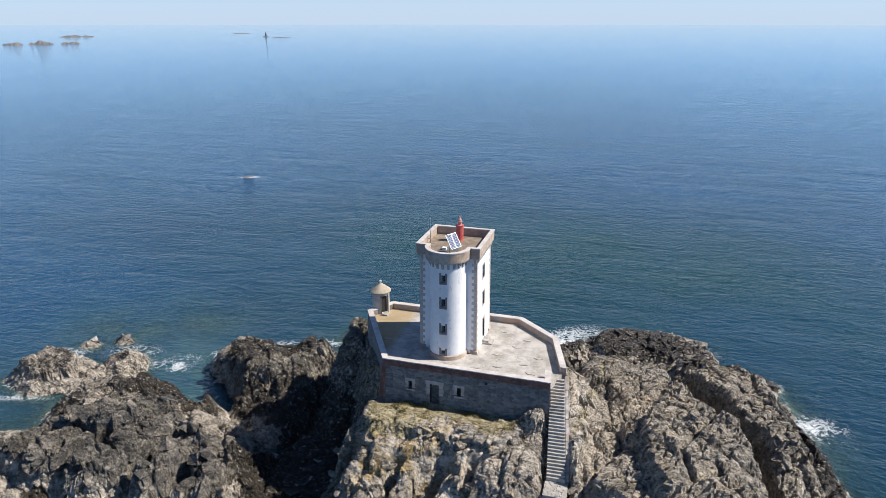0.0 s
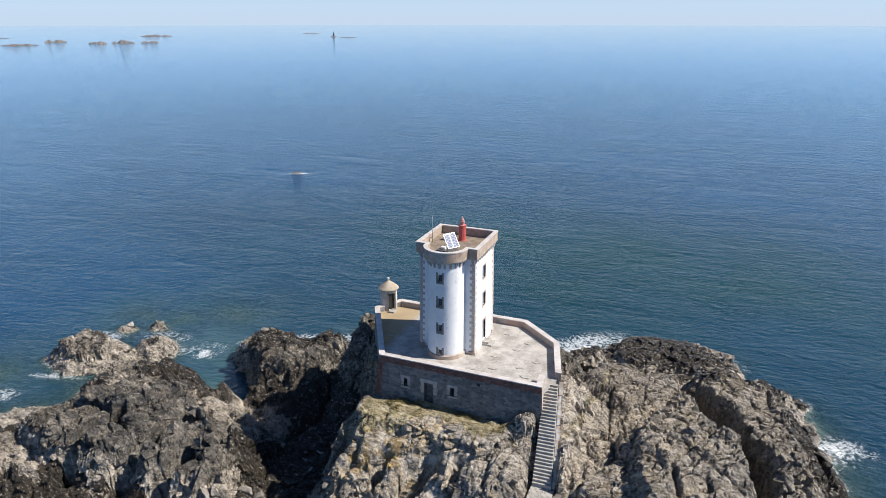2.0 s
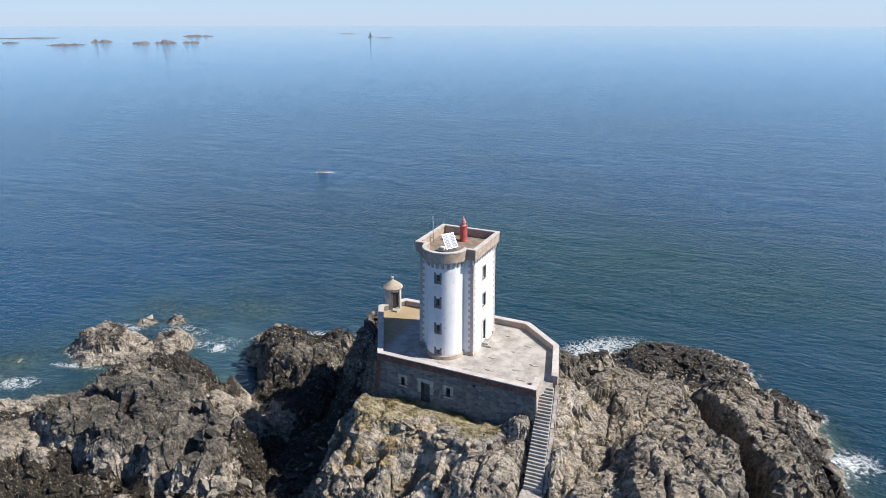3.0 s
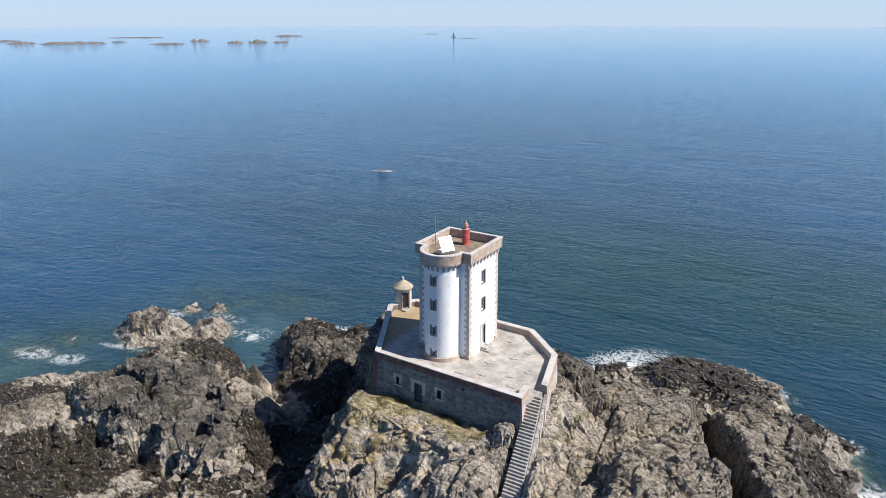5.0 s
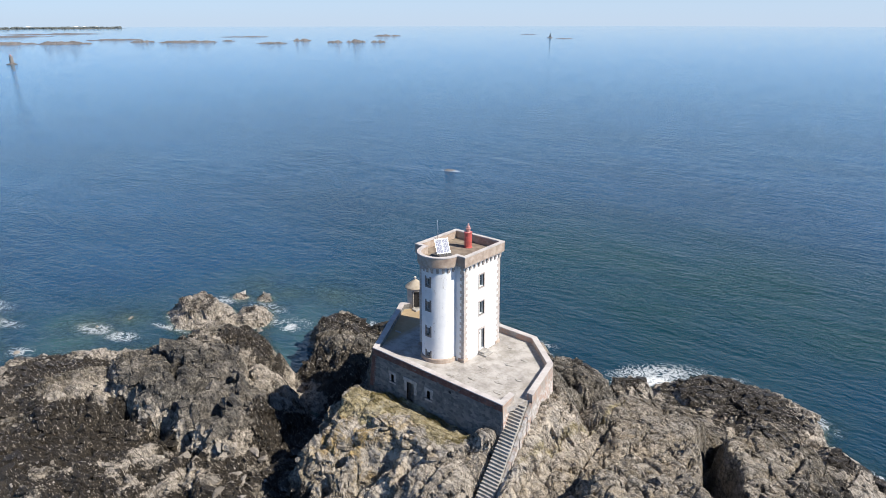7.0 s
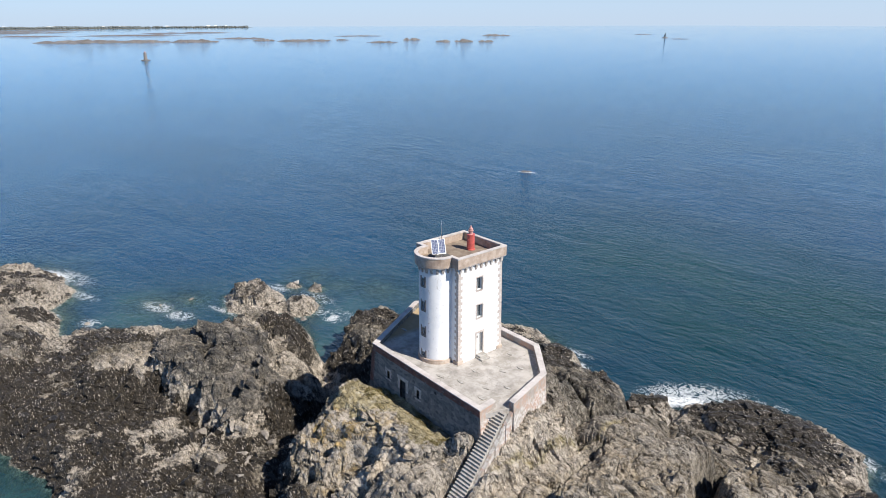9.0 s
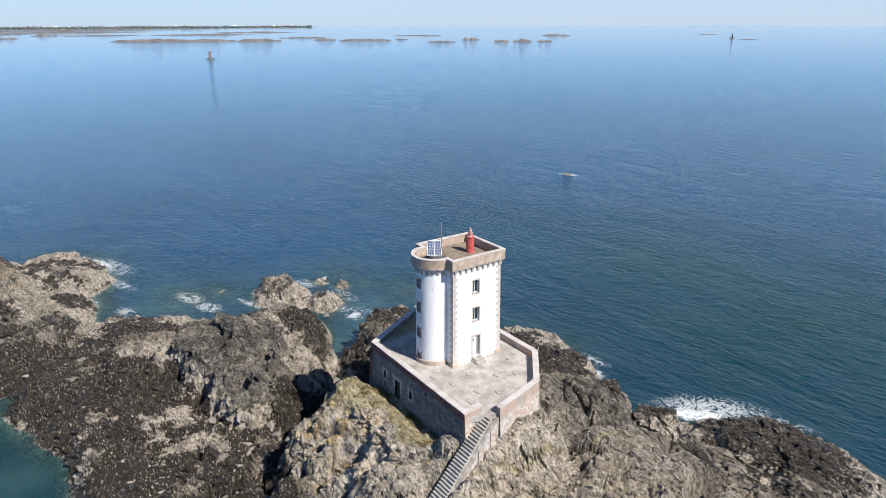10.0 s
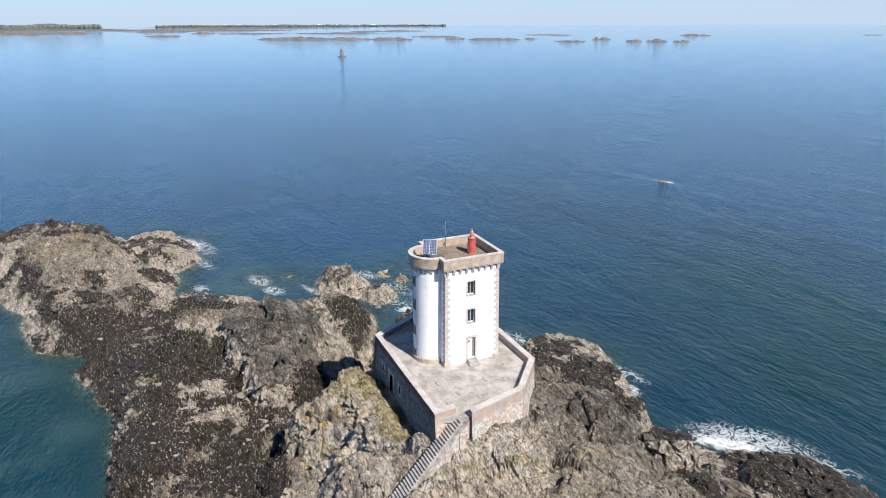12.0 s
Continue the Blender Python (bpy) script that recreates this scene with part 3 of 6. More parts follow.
def inside(x, y, grow=0.0):
    """How deep a place lies within the terrace's outline, in metres (negative outside)."""
    deep = np.full(np.shape(x), 99.0)
    for (ax, ay), (bx, by) in zip(TERRACE, TERRACE[1:] + TERRACE[:1]):
        ex, ey = bx - ax, by - ay
        deep = np.minimum(deep, (ex * (y - ay) - ey * (x - ax)) / math.hypot(ex, ey))
    return deep + grow


def bare(x, y):
    """The height of the rock without its breaks."""
    wx = x + 0.9 * fractal(x, y, 7.0, 11, 3)
    wy = y + 0.9 * fractal(x, y, 7.0, 41, 3)
    h = np.full(np.shape(x), -9.0)
    for mx, my, rx, ry, turn, top, fall, gx, gy, p in MASSES:
        ca, sa = math.cos(turn), math.sin(turn)
        u, v = (wx - mx) * ca + (wy - my) * sa, -(wx - mx) * sa + (wy - my) * ca
        d = ((np.abs(u) / rx) ** p + (np.abs(v) / ry) ** p) ** (1 / p)
        z = top + gx * np.clip(wx - mx, -rx, rx) + gy * np.clip(wy - my, -ry, ry) - fall * np.hypot(u, v) * np.maximum(1 - 1 / np.maximum(d, 0.01), 0) - 0.25 * np.minimum(d, 1) ** 2
        h = np.maximum(h, z)
    sx, sy = 0.55 * wx + 0.45 * x, 0.55 * wy + 0.45 * y
    for top, fall, gx, gy, corners in BENCHES:
        mx, my = sum(c[0] for c in corners) / len(corners), sum(c[1] for c in corners) / len(corners)
        out = np.full(np.shape(x), -99.0)
        for (ax, ay), (bx, by) in zip(corners, corners[1:] + corners[:1]):
            ex, ey = bx - ax, by - ay
            out = np.maximum(out, (ey * (sx - ax) - ex * (sy - ay)) / math.hypot(ex, ey))
        z = top + gx * (sx - mx) + gy * (sy - my) - fall * np.maximum(out, 0)
        h = np.where(out < 12, np.maximum(h, z), h)
    return h


CLEFTS = ((21.6, 13.5, 22.3, 8.8, 0.8, 5.0, 4), (22.4, 8.8, 24.6, 4.4, 0.95, 9.0, 6), (24.6, 4.4, 27.4, -1.6, 1.25, 9.5, 6), (27.4, -1.6, 28.4, -6.5, 1.2, 9.0, 6),
          (-27.4, -19.5, -25.2, -11.0, 0.8, 4.2, 4), (-32.5, -20.0, -31.4, -14.0, 0.6, 3.2, 4), (-23.4, -21.0, -21.8, -13.5, 0.75, 3.8, 4), (-18.6, -18.0, -17.6, -13.0, 0.4, 1.8, 3), (-46.0, 13.0, -32.0, 1.8, 2.3, 7.0, 2), (-37.0, 7.0, -29.6, 2.2, 2.1, 7.0, 3),
          (-7.6, -17.6, -6.4, -12.4, 0.9, 4.0, 4), (0.6, -15.2, 2.2, -12.7, 0.9, 3.0, 4), (-1.9, -16.0, -1.3, -13.6, 0.6, 2.4, 4), (4.4, -14.8, 4.9, -12.6, 0.5, 1.8, 4))


def shore(x, y):
    """The height of the broken rock, and the height of its body."""
    b = bare(x, y)
    flat = np.clip((3.9 - b) / 1.2, 0, 1)
    steep = np.clip((np.hypot(bare(x + 0.5, y) - b, bare(x, y + 0.5) - b) / 0.5 - 1.0) / 1.2, 0, 1)
    calm = 1 - 0.8 * steep
    k = 1.0 - 0.6 * flat
    k = k * (1 - 0.25 * np.clip((x - 11) / 3, 0, 1))
    d = k * blocks(x, y, 5.2, 3, 0.34, 0.14, 0.80, 62, 1.9)
    wild = k * (1 + 0.9 * np.clip((-12 - x) / 4, 0, 1) * np.clip((x + 47) / 2, 0, 1))
    d = d + wild * ledges(x, y, 2.1, 23, 0.20, 150)
    d = d + wild * ledges(x, y, 3.4, 29, 0.32, 218)
    d = d * (1 - 0.35 * steep)
    d = d + calm * k * blocks(x + 0.4 * d, y, 2.3, 37, 0.09, 0.12, 0.50, 40, 1.6)
    d = d + calm * k * blocks(x + 0.4 * d, y, 1.2, 33, 0.06, 0.15, 0.34, 55, 2.0)
    d = d + calm * blocks(x, y + 0.3 * d, 0.62, 57, 0.03, 0.14, 0.14, 48, 1.8)
    d = d + 0.04 * fractal(x, y, 0.8, 71, 2)
    top = np.exp(-(((x - 2) / 7.5) ** 8 + ((y + 8.5) / 2.6) ** 8))
    d = d * (1 - 0.6 * top)
    d = d * (1 - 0.45 * np.exp(-(((x - 3) / 9) ** 6 + ((y + 11) / 6) ** 6))) * (1 - 0.5 * np.exp(-(((x - 13.0) / 2.0) ** 4 + ((y + 3) / 7) ** 4)))
    d = d + (ledges(x, y, 1.8, 61, 0.30, 197) + ledges(x, y, 1.2, 67, 0.16, 140)) * np.exp(-(((x - 1.5) / 7.5) ** 6 + ((y + 13.0) / 2.6) ** 4))
    h = b + d
    # the clefts: across the platform, through the western rock, the inlet
    for ax, ay, bx, by, wide, deep, power in CLEFTS:
        t = np.clip(((x - ax) * (bx - ax) + (y - ay) * (by - ay)) / ((bx - ax) ** 2 + (by - ay) ** 2), 0, 1)
        off = np.hypot(x - ax - t * (bx - ax), y - ay - t * (by - ay)) + 0.4 * smooth_noise(x, y, 1.4, 83)
        h = h - deep * np.exp(-np.abs(off / wide) ** power)
    deepin = inside(x, y)
    ramp = lambda a, lo, hi: np.clip((a - lo) / (hi - lo), 0, 1)
    h = h + ramp(deepin, 0.1, 0.6) * (np.minimum(h, 10.5) - h)
    h = h + ramp(deepin, -1.4, -0.1) * (np.minimum(h, 14.7) - h)
    ledge = 12.3 + 0.22 * smooth_noise(x, y, 0.8, 5) - 0.12 * (y + 7)
    w = ramp(x, -5.8, -5.0) * ramp(-x, -8.0, -7.2) * ramp(-y, 6.4, 6.8) * ramp(y, -9.4, -8.4)
    h = h + w * (np.minimum(h, ledge) - h)
    # room for the stairs
    along = np.clip((-4.9 - y) / 6.3, -0.05, 1.3)
    left, right = 10.05 + 0.85 * along, 11.25 + 1.25 * along
    w = ramp(-y, 4.6, 5.0) * ramp(y, -14.0, -13.2) * ramp(x - left, -0.5, -0.1) * ramp(right - x, -0.5, -0.1)
    h = h + w * (np.minimum(h, 14.6 - 5.8 * along) - h)
    h = np.where(h < 0, np.maximum(h * 0.42, -3.6), h)
    return h, b

# ---- building helpers ----
BASE = {}


def thing(name, at, label, category, group="", kind=""):
    ob = new(name)
    ob.location = at
    ob.empty_display_size = 0.3
    BASE[ob] = Vector(at)
    return tagged(ob, label, category, group, kind)


def part(name, bm, material, parent=None, label="", smooth=False):
    """Link a bmesh, built in world metres, as one mesh under a thing or a part."""
    me = bpy.data.meshes.new(name)
    base = BASE.get(parent, Vector((0, 0, 0)))
    bm.transform(Matrix.Translation(-base))
    bm.normal_update()
    bm.to_mesh(me)
    bm.free()
    me.materials.append(material)
    if smooth:
        me.shade_smooth()
    ob = new(name, me)
    ob.parent = parent
    BASE[ob] = base
    if label:
        ob["label"] = label
    return ob


def twin(ob, name, at, turn=0.0):
    """The same mesh once more under the same parent, moved (and turned about z)."""
    o = new(name, ob.data)
    o.parent = ob.parent
    o.matrix_basis = Matrix.Translation(at) @ Matrix.Rotation(turn, 4, "Z")
    return o


def box(bm, x0, x1, y0, y1, z0, z1, bevel=0.0):
    r = bmesh.ops.create_cube(bm, size=1.0)
    for v in r["verts"]:
        v.co = Vector(((x0 + x1) / 2 + v.co.x * (x1 - x0), (y0 + y1) / 2 + v.co.y * (y1 - y0), (z0 + z1) / 2 + v.co.z * (z1 - z0)))
    if bevel:
        edges = {e for v in r["verts"] for e in v.link_edges}
        bmesh.ops.bevel(bm, geom=list(edges), offset=bevel, segments=2, affect="EDGES", profile=0.6)
    return bm


def boxed(*a, **k):
    return box(bmesh.new(), *a, **k)


def lathe(profile, at, sides=32, start=0.0, stop=360.0):
    """Turn (radius, z) pairs about an upright axis."""
    bm = bmesh.new()
    full = stop - start >= 360
    n = sides if full else sides + 1
    rings = []
    for i in range(n):
        a = radians(start + (stop - start) * i / sides)
        rings.append([bm.verts.new((at[0] + r * math.cos(a), at[1] + r * math.sin(a), z)) for r, z in profile])
    for i in range(sides):
        a, b = rings[i], rings[(i + 1) % n]
        for j in range(len(profile) - 1):
            bm.faces.new((a[j], b[j], b[j + 1], a[j + 1]))
    bmesh.ops.remove_doubles(bm, verts=bm.verts, dist=0.0005)
    return bm


def ring_wall(outer, inner, z0, z1):
    """A closed wall between two outlines with as many corners each."""
    bm = bmesh.new()
    n = len(outer)
    v = [[bm.verts.new((x, y, z)) for x, y in line] for line in (outer, inner) for z in (z0, z1)]
    for i in range(n):
        j = (i + 1) % n
        bm.faces.new((v[0][i], v[0][j], v[1][j], v[1][i]))
        bm.faces.new((v[2][j], v[2][i], v[3][i], v[3][j]))
        bm.faces.new((v[1][i], v[1][j], v[3][j], v[3][i]))
        bm.faces.new((v[0][j], v[0][i], v[2][i], v[2][j]))
    return bm


def slab(outline, z0, z1):
    bm = bmesh.new()
    low = [bm.verts.new((x, y, z0)) for x, y in outline]
    top = [bm.verts.new((x, y, z1)) for x, y in outline]
    bm.faces.new(top)
    bm.faces.new(low[::-1])
    for i in range(len(low)):
        j = (i + 1) % len(low)
        bm.faces.new((low[i], low[j], top[j], top[i]))
    return bm


def pierced(spot, us, zs, holes, depth):
    """A wall face with openings that go in to a depth. spot(u, z, d) gives the place d metres behind the face."""
    bm = bmesh.new()
    us = sorted(set(us) | {h[i] for h in holes for i in (0, 1)})
    zs = sorted(set(zs) | {h[i] for h in holes for i in (2, 3)})
    quad = lambda *p: bm.faces.new([bm.verts.new(q) for q in p])
    for u0, u1 in zip(us, us[1:]):
        for z0, z1 in zip(zs, zs[1:]):
            u, z = (u0 + u1) / 2, (z0 + z1) / 2
            if not any(h[0] < u < h[1] and h[2] < z < h[3] for h in holes):
                quad(spot(u0, z0, 0), spot(u1, z0, 0), spot(u1, z1, 0), spot(u0, z1, 0))
    for a, b, c, e in holes:
        for u0, z0, u1, z1 in ((a, c, a, e), (b, e, b, c), (a, e, b, e), (b, c, a, c)):
            quad(spot(u0, z0, 0), spot(u0, z0, depth), spot(u1, z1, depth), spot(u1, z1, 0))
        quad(spot(a, c, depth), spot(b, c, depth), spot(b, e, depth), spot(a, e, depth))
    bmesh.ops.remove_doubles(bm, verts=bm.verts, dist=0.0005)
    bmesh.ops.recalc_face_normals(bm, faces=bm.faces)
    return bm


def oriented(bm, at, turn):
    """Lay a piece, built facing +x about the origin, at a place, turned about z."""
    bm.transform(Matrix.Translation(at) @ Matrix.Rotation(radians(turn), 4, "Z"))
    return bm


# ---- terrace ----
FLOOR_Z, WALL_Z = 15.68, 16.34


def shrunk(line, d):
    out, n = [], len(line)
    for i in range(n):
        (ax, ay), (bx, by), (cx, cy) = line[i - 1], line[i], line[(i + 1) % n]
        e, f = Vector((bx - ax, by - ay)).normalized(), Vector((cx - bx, cy - by)).normalized()
        n1, n2 = Vector((-e.y, e.x)), Vector((-f.y, f.x))
        m = (n1 + n2).normalized()
        out.append((bx + m.x * d / max(0.3, m.dot(n1)), by + m.y * d / max(0.3, m.dot(n1))))
    return out


INNER = shrunk(list(TERRACE), 0.48)
tagged(part("terrace_floor", slab(shrunk(list(TERRACE), 0.3), 15.2, FLOOR_Z), FLOOR), "cracked pale concrete terrace floor around the lighthouse", "terrace", kind="structure")


def wall_run(name, a, b, ai, bi, material, label, foot=8.5, batter=0.05):
    """One side of the terrace wall: outer face with a batter, inner face down to the floor, coping on top."""
    bm = bmesh.new()
    e = Vector((b[0] - a[0], b[1] - a[1], 0)).normalized()
    out = Vector((e.y, -e.x, 0)) * batter * (WALL_Z - foot)
    top = WALL_Z - 0.09
    p = [Vector((*a, foot)) + out, Vector((*b, foot)) + out, Vector((*b, top)), Vector((*a, top)),
         Vector((*ai, top)), Vector((*bi, top)), Vector((*ai, FLOOR_Z - 0.1)), Vector((*bi, FLOOR_Z - 0.1))]
    v = [bm.verts.new(q) for q in p]
    for f in ((0, 1, 2, 3), (3, 2, 5, 4), (4, 5, 7, 6), (1, 7, 5, 2), (0, 3, 4, 6), (0, 6, 7, 1)):
        bm.faces.new([v[i] for i in f])
    bmesh.ops.subdivide_edges(bm, edges=bm.edges, cuts=6, use_grid_fill=True)
    for w in bm.verts:
        n = noise.noise(w.co * 0.9) * 0.035
        if foot + 0.3 < w.co.z < top - 0.05:
            w.co += out.normalized() * n
    bmesh.ops.recalc_face_normals(bm, faces=bm.faces)
    wall = tagged(part(name, bm, material), label, "wall", kind="structure")
    lip = 0.04
    o = out.normalized() * lip
    cap = slab([(a[0] + o.x, a[1] + o.y), (b[0] + o.x, b[1] + o.y), (bi[0] - o.x, bi[1] - o.y), (ai[0] - o.x, ai[1] - o.y)], top, WALL_Z)
    bmesh.ops.subdivide_edges(cap, edges=cap.edges, cuts=5, use_grid_fill=True)
    for w in cap.verts:
        w.co.z += 0.02 * noise.noise(w.co * 1.3)
    bmesh.ops.recalc_face_normals(cap, faces=cap.faces)
    part("coping", cap, COPING, wall, "pale worn concrete coping")
    return wall


names = ("wall_south", "wall_east_1", "wall_east_2", "wall_east_3", "wall_north", "wall_west_1", "wall_west_2")
T, I = list(TERRACE), INNER
wall_run("wall_east_2", T[2], T[3], I[2], I[3], FLAKING, "terrace wall with flaking whitewash over pink granite")
wall_run("wall_east_3", T[3], T[4], I[3], I[4], FLAKING, "terrace wall of pink granite with pale coping")
wall_run("wall_north", T[4], T[5], I[4], I[5], FLAKING, "seaward terrace wall of weathered granite")
wall_run("wall_west_2", T[5], T[6], I[5], I[6], RUBBLE, "short terrace wall behind the watch hut")
wall_run("wall_west_1", T[6], T[0], I[6], I[0], RUBBLE, "shaded rubble terrace wall with pale coping", 9.0)
# the short return beside the stairs, and the stair gap
wall_run("wall_east_1", (10.36, -7.05), (10.12, -5.05), (9.88, -7.0), (9.66, -5.05), FLAKING, "low pink granite wall beside the head of the stairs")

# south wall with the cellar door and its two windows
HOLES = [(-0.43, 0.45, 12.1, 14.44), (-2.5, -2.15, 13.62, 14.45), (2.09, 2.47, 13.60, 14.47)]
FOOT = 10.2


def south(u, z, d):
    lean = 0.05 * (WALL_Z - z)
    x = u
    if u < -4.9:
        x = u - 0.10 * (WALL_Z - z)
    return Vector((x, -7.05 - lean + d, z))


us = [-5.0 + 15.36 * i / 22 for i in range(23)]
zs = [FOOT + (16.25 - FOOT) * i / 10 for i in range(11)]
sw = pierced(south, us, zs, HOLES, 0.55)
south_wall = tagged(part("wall_south", sw, RUBBLE), "dark rubble cellar wall with a brick top course", "wall", kind="structure")
for bm_args in (((-5.0, 10.36), (-7.05, -6.57)),):
    cap = slab([(-5.03, -7.10), (10.39, -7.10), (10.36, -6.55), (-4.75, -6.55)], 16.25, WALL_Z)
    bmesh.ops.subdivide_edges(cap, edges=cap.edges, cuts=14, use_grid_fill=True)
    for w in cap.verts:
        w.co.z += 0.025 * noise.noise(w.co * 1.1)
        w.co.y += 0.03 * noise.noise(w.co * 0.8 + Vector((7, 0, 0)))
    part("coping", cap, COPING, south_wall, "pale worn concrete coping")
part("inner_face", boxed(-4.75, 10.3, -6.62, -6.57, 15.5, 16.25), FLAKING, south_wall)
# brick courses under the coping: rows of small bricks, laid proud of the rubble
band = bmesh.new()
rnd = random.Random(4)
for row in range(6):
    z0 = 15.66 + row * 0.098
    x = -5.0 - 0.1 * (WALL_Z - z0) + (0.12 if row % 2 else 0.0)
    while x < 10.3:
        w = 0.23 + rnd.uniform(-0.02, 0.03)
        if rnd.random() > 0.06:
            y = -7.05 - 0.05 * (WALL_Z - z0) - 0.012 - rnd.uniform(0, 0.022)
            box(band, x, min(x + w - 0.014, 10.34), y, y + 0.1, z0, z0 + 0.084)
        x += w
tagged(part("brick_course", band, BRICK, south_wall, "weathered red brick courses"), kind="stuff")
corner = bmesh.new()
for row in range(34):
    z0 = 12.2 + row * 0.1
    x0 = -5.0 - 0.1 * (WALL_Z - z0) - 0.015
    w = 0.42 + 0.2 * (row % 2)
    for k in range(2):
        box(corner, x0 + k * w / 2, x0 + (k + 1) * w / 2 - 0.012, -7.05 - 0.05 * (WALL_Z - z0) - 0.02 - 0.01 * rnd.random(), -6.95, z0, z0 + 0.086)
tagged(part("brick_corner", corner, BRICK, south_wall, "red brick corner of the cellar wall"), kind="stuff")


def surround(parent, x0, x1, z0, z1, width, lintel, sill=True, y=-7.18):
    part("lintel", boxed(x0 - width * 1.25, x1 + width * 1.25, y - 0.03, y + 0.25, z1, z1 + lintel, 0.015), GRANITE, parent, "grey stone lintel")
    n = 3 if z1 - z0 < 1.5 else 6
    for i in range(n):
        a, b = z0 + (z1 - z0) * i / n, z0 + (z1 - z0) * (i + 1) / n - 0.012
        w = width * (1.0 if i % 2 else 1.25)
        part("jamb_stone", boxed(x0 - w, x0, y, y + 0.25, a, b, 0.012), GRANITE, parent)
        part("jamb_stone", boxed(x1, x1 + w, y, y + 0.25, a, b, 0.012), GRANITE, parent)
    if sill:
        part("sill", boxed(x0 - width, x1 + width, y - 0.05, y + 0.3, z0 - 0.16, z0 - 0.005, 0.015), GRANITE, parent)


d1 = thing("door_1", (0.0, -7.1, 12.1), "open dark cellar doorway framed in grey dressed stone", "doorway", kind="structure")
surround(d1, -0.43, 0.45, 12.1, 14.44, 0.34, 0.36, False, -7.20)
part("door_leaf", boxed(-0.43, -0.38, -6.55, -5.75, 12.1, 14.42), DARK, d1, "dark timber door leaf")
part("threshold", boxed(-0.75, 0.78, -7.55, -7.2, 11.9, 12.12, 0.03), GRANITE, d1)
for k, (x0, x1, z0, z1) in enumerate(HOLES[1:]):
    w = thing("window_%d" % (k + 1), ((x0 + x1) / 2, -7.1, z0), "narrow cellar window with grey stone surround and iron bars", "window", "cellar windows", "structure")
    surround(w, x0, x1, z0, z1, 0.26, 0.27)
    part("pane", boxed(x0, x1, -6.72, -6.70, z0, z1), GLASS, w)
    for i in range(2):
        xx = x0 + (x1 - x0) * (i + 1) / 3
        part("bar", lathe([(0.014, z0), (0.014, z1)], (xx, -6.95), 6), DARK, w)
# a dark plate on the wall imitates the shade in a drain hole
part("drain_hole", oriented(boxed(-0.02, 0.02, -0.13, 0.13, -0.12, 0.12, 0.02), (4.75, -7.13, 15.3), 90), DARK, south_wall, "dark plate standing in for the shade of a drain hole")

# ---- stairs ----
STEPS = 30
stairs = thing("stone_stairs", (11.2, -8.0, 12.5), "steep flight of worn pale stone steps beside the wall", "stairs")
for i in range(STEPS):
    t0 = (i + 0.5) / STEPS
    y = -4.95 - 6.35 * (i / STEPS)
    z = FLOOR_Z - 0.05 - 5.75 * (i / STEPS)
    l, r = 10.14 + 0.80 * t0, 11.32 + 1.2 * t0
    b = boxed(l, r, y - 0.30, y + 0.02, z - 0.42, z, 0.02)
    for v in b.verts:
        v.co.z += 0.02 * noise.noise(v.co * 2.0 + Vector((i, 0, 0))) + 0.035 * (v.co.x - (l + r) / 2)
        v.co.y += 0.03 * noise.noise(v.co * 1.5 + Vector((0, i * 3, 0)))
    part("step", b, STEP, stairs)
under = bmesh.new()
v = [under.verts.new(p) for p in ((10.2, -4.9, 15.2), (11.3, -4.9, 15.2), (12.5, -11.35, 9.45), (10.95, -11.35, 9.45), (10.2, -4.9, 9.0), (11.3, -4.9, 9.0), (12.5, -11.35, 8.0), (10.95, -11.35, 8.0))]
for f in ((0, 1, 2, 3), (0, 3, 7, 4), (1, 5, 6, 2), (3, 2, 6, 7), (0, 4, 5, 1), (4, 7, 6, 5)):
    under.faces.new([v[i] for i in f])
part("string_wall", under, FLAKING, stairs, "sloping masonry under the steps")
for i in range(14):
    t0, t1 = i / 14, (i + 0.985) / 14
    a = Vector((11.34 + 1.2 * t0, -4.6 - 6.6 * t0, 15.75 - 5.9 * t0))
    b = Vector((11.34 + 1.2 * t1, -4.6 - 6.6 * t1, 15.75 - 5.9 * t1))
    w = Vector((0.30 + 0.05 * math.sin(i * 2.1), 0.05, 0))
    top = [a, b, b + w, a + w]
    side = bmesh.new()
    vs = [side.verts.new(p + Vector((0, 0, 0.05 * math.sin(i * 1.7)))) for p in top] + [side.verts.new(p - Vector((0, 0, 1.6))) for p in top]
    for f in ((0, 1, 2, 3), (0, 4, 5, 1), (1, 5, 6, 2), (2, 6, 7, 3), (3, 7, 4, 0), (7, 6, 5, 4)):
        side.faces.new([vs[k] for k in f])
    bmesh.ops.recalc_face_normals(side, faces=side.faces)
    part("kerb_stone", side, FLAKING, stairs, "flaking whitewashed kerb along the steps")
pad = thing("landing", (11.8, -12.2, 9.7), "rough cobbled landing at the foot of the stairs", "landing")
rnd = random.Random(9)
bm = boxed(10.85, 12.75, -13.2, -11.3, 8.6, 9.72, 0.04)
part("bed", bm, STEP, pad)
for i in range(60):
    cx, cy = rnd.uniform(10.95, 12.65), rnd.uniform(-13.1, -11.4)
    b = bmesh.new()
    bmesh.ops.create_icosphere(b, subdivisions=1, radius=0.1)
    b.transform(Matrix.Translation((cx, cy, 9.72)) @ Matrix.Diagonal((rnd.uniform(0.7, 1.4), rnd.uniform(0.7, 1.4), 0.6, 1)))
    part("cobble", b, STEP, pad)

# ---- lighthouse ----
tower = thing("lighthouse", (0, 0, FLOOR_Z), "whitewashed square stone lighthouse with a round stair turret and granite parapet", "lighthouse")
CX, CY, RT = 0.06, -3.0, 1.75
TOP, BAND = 26.32, 25.36


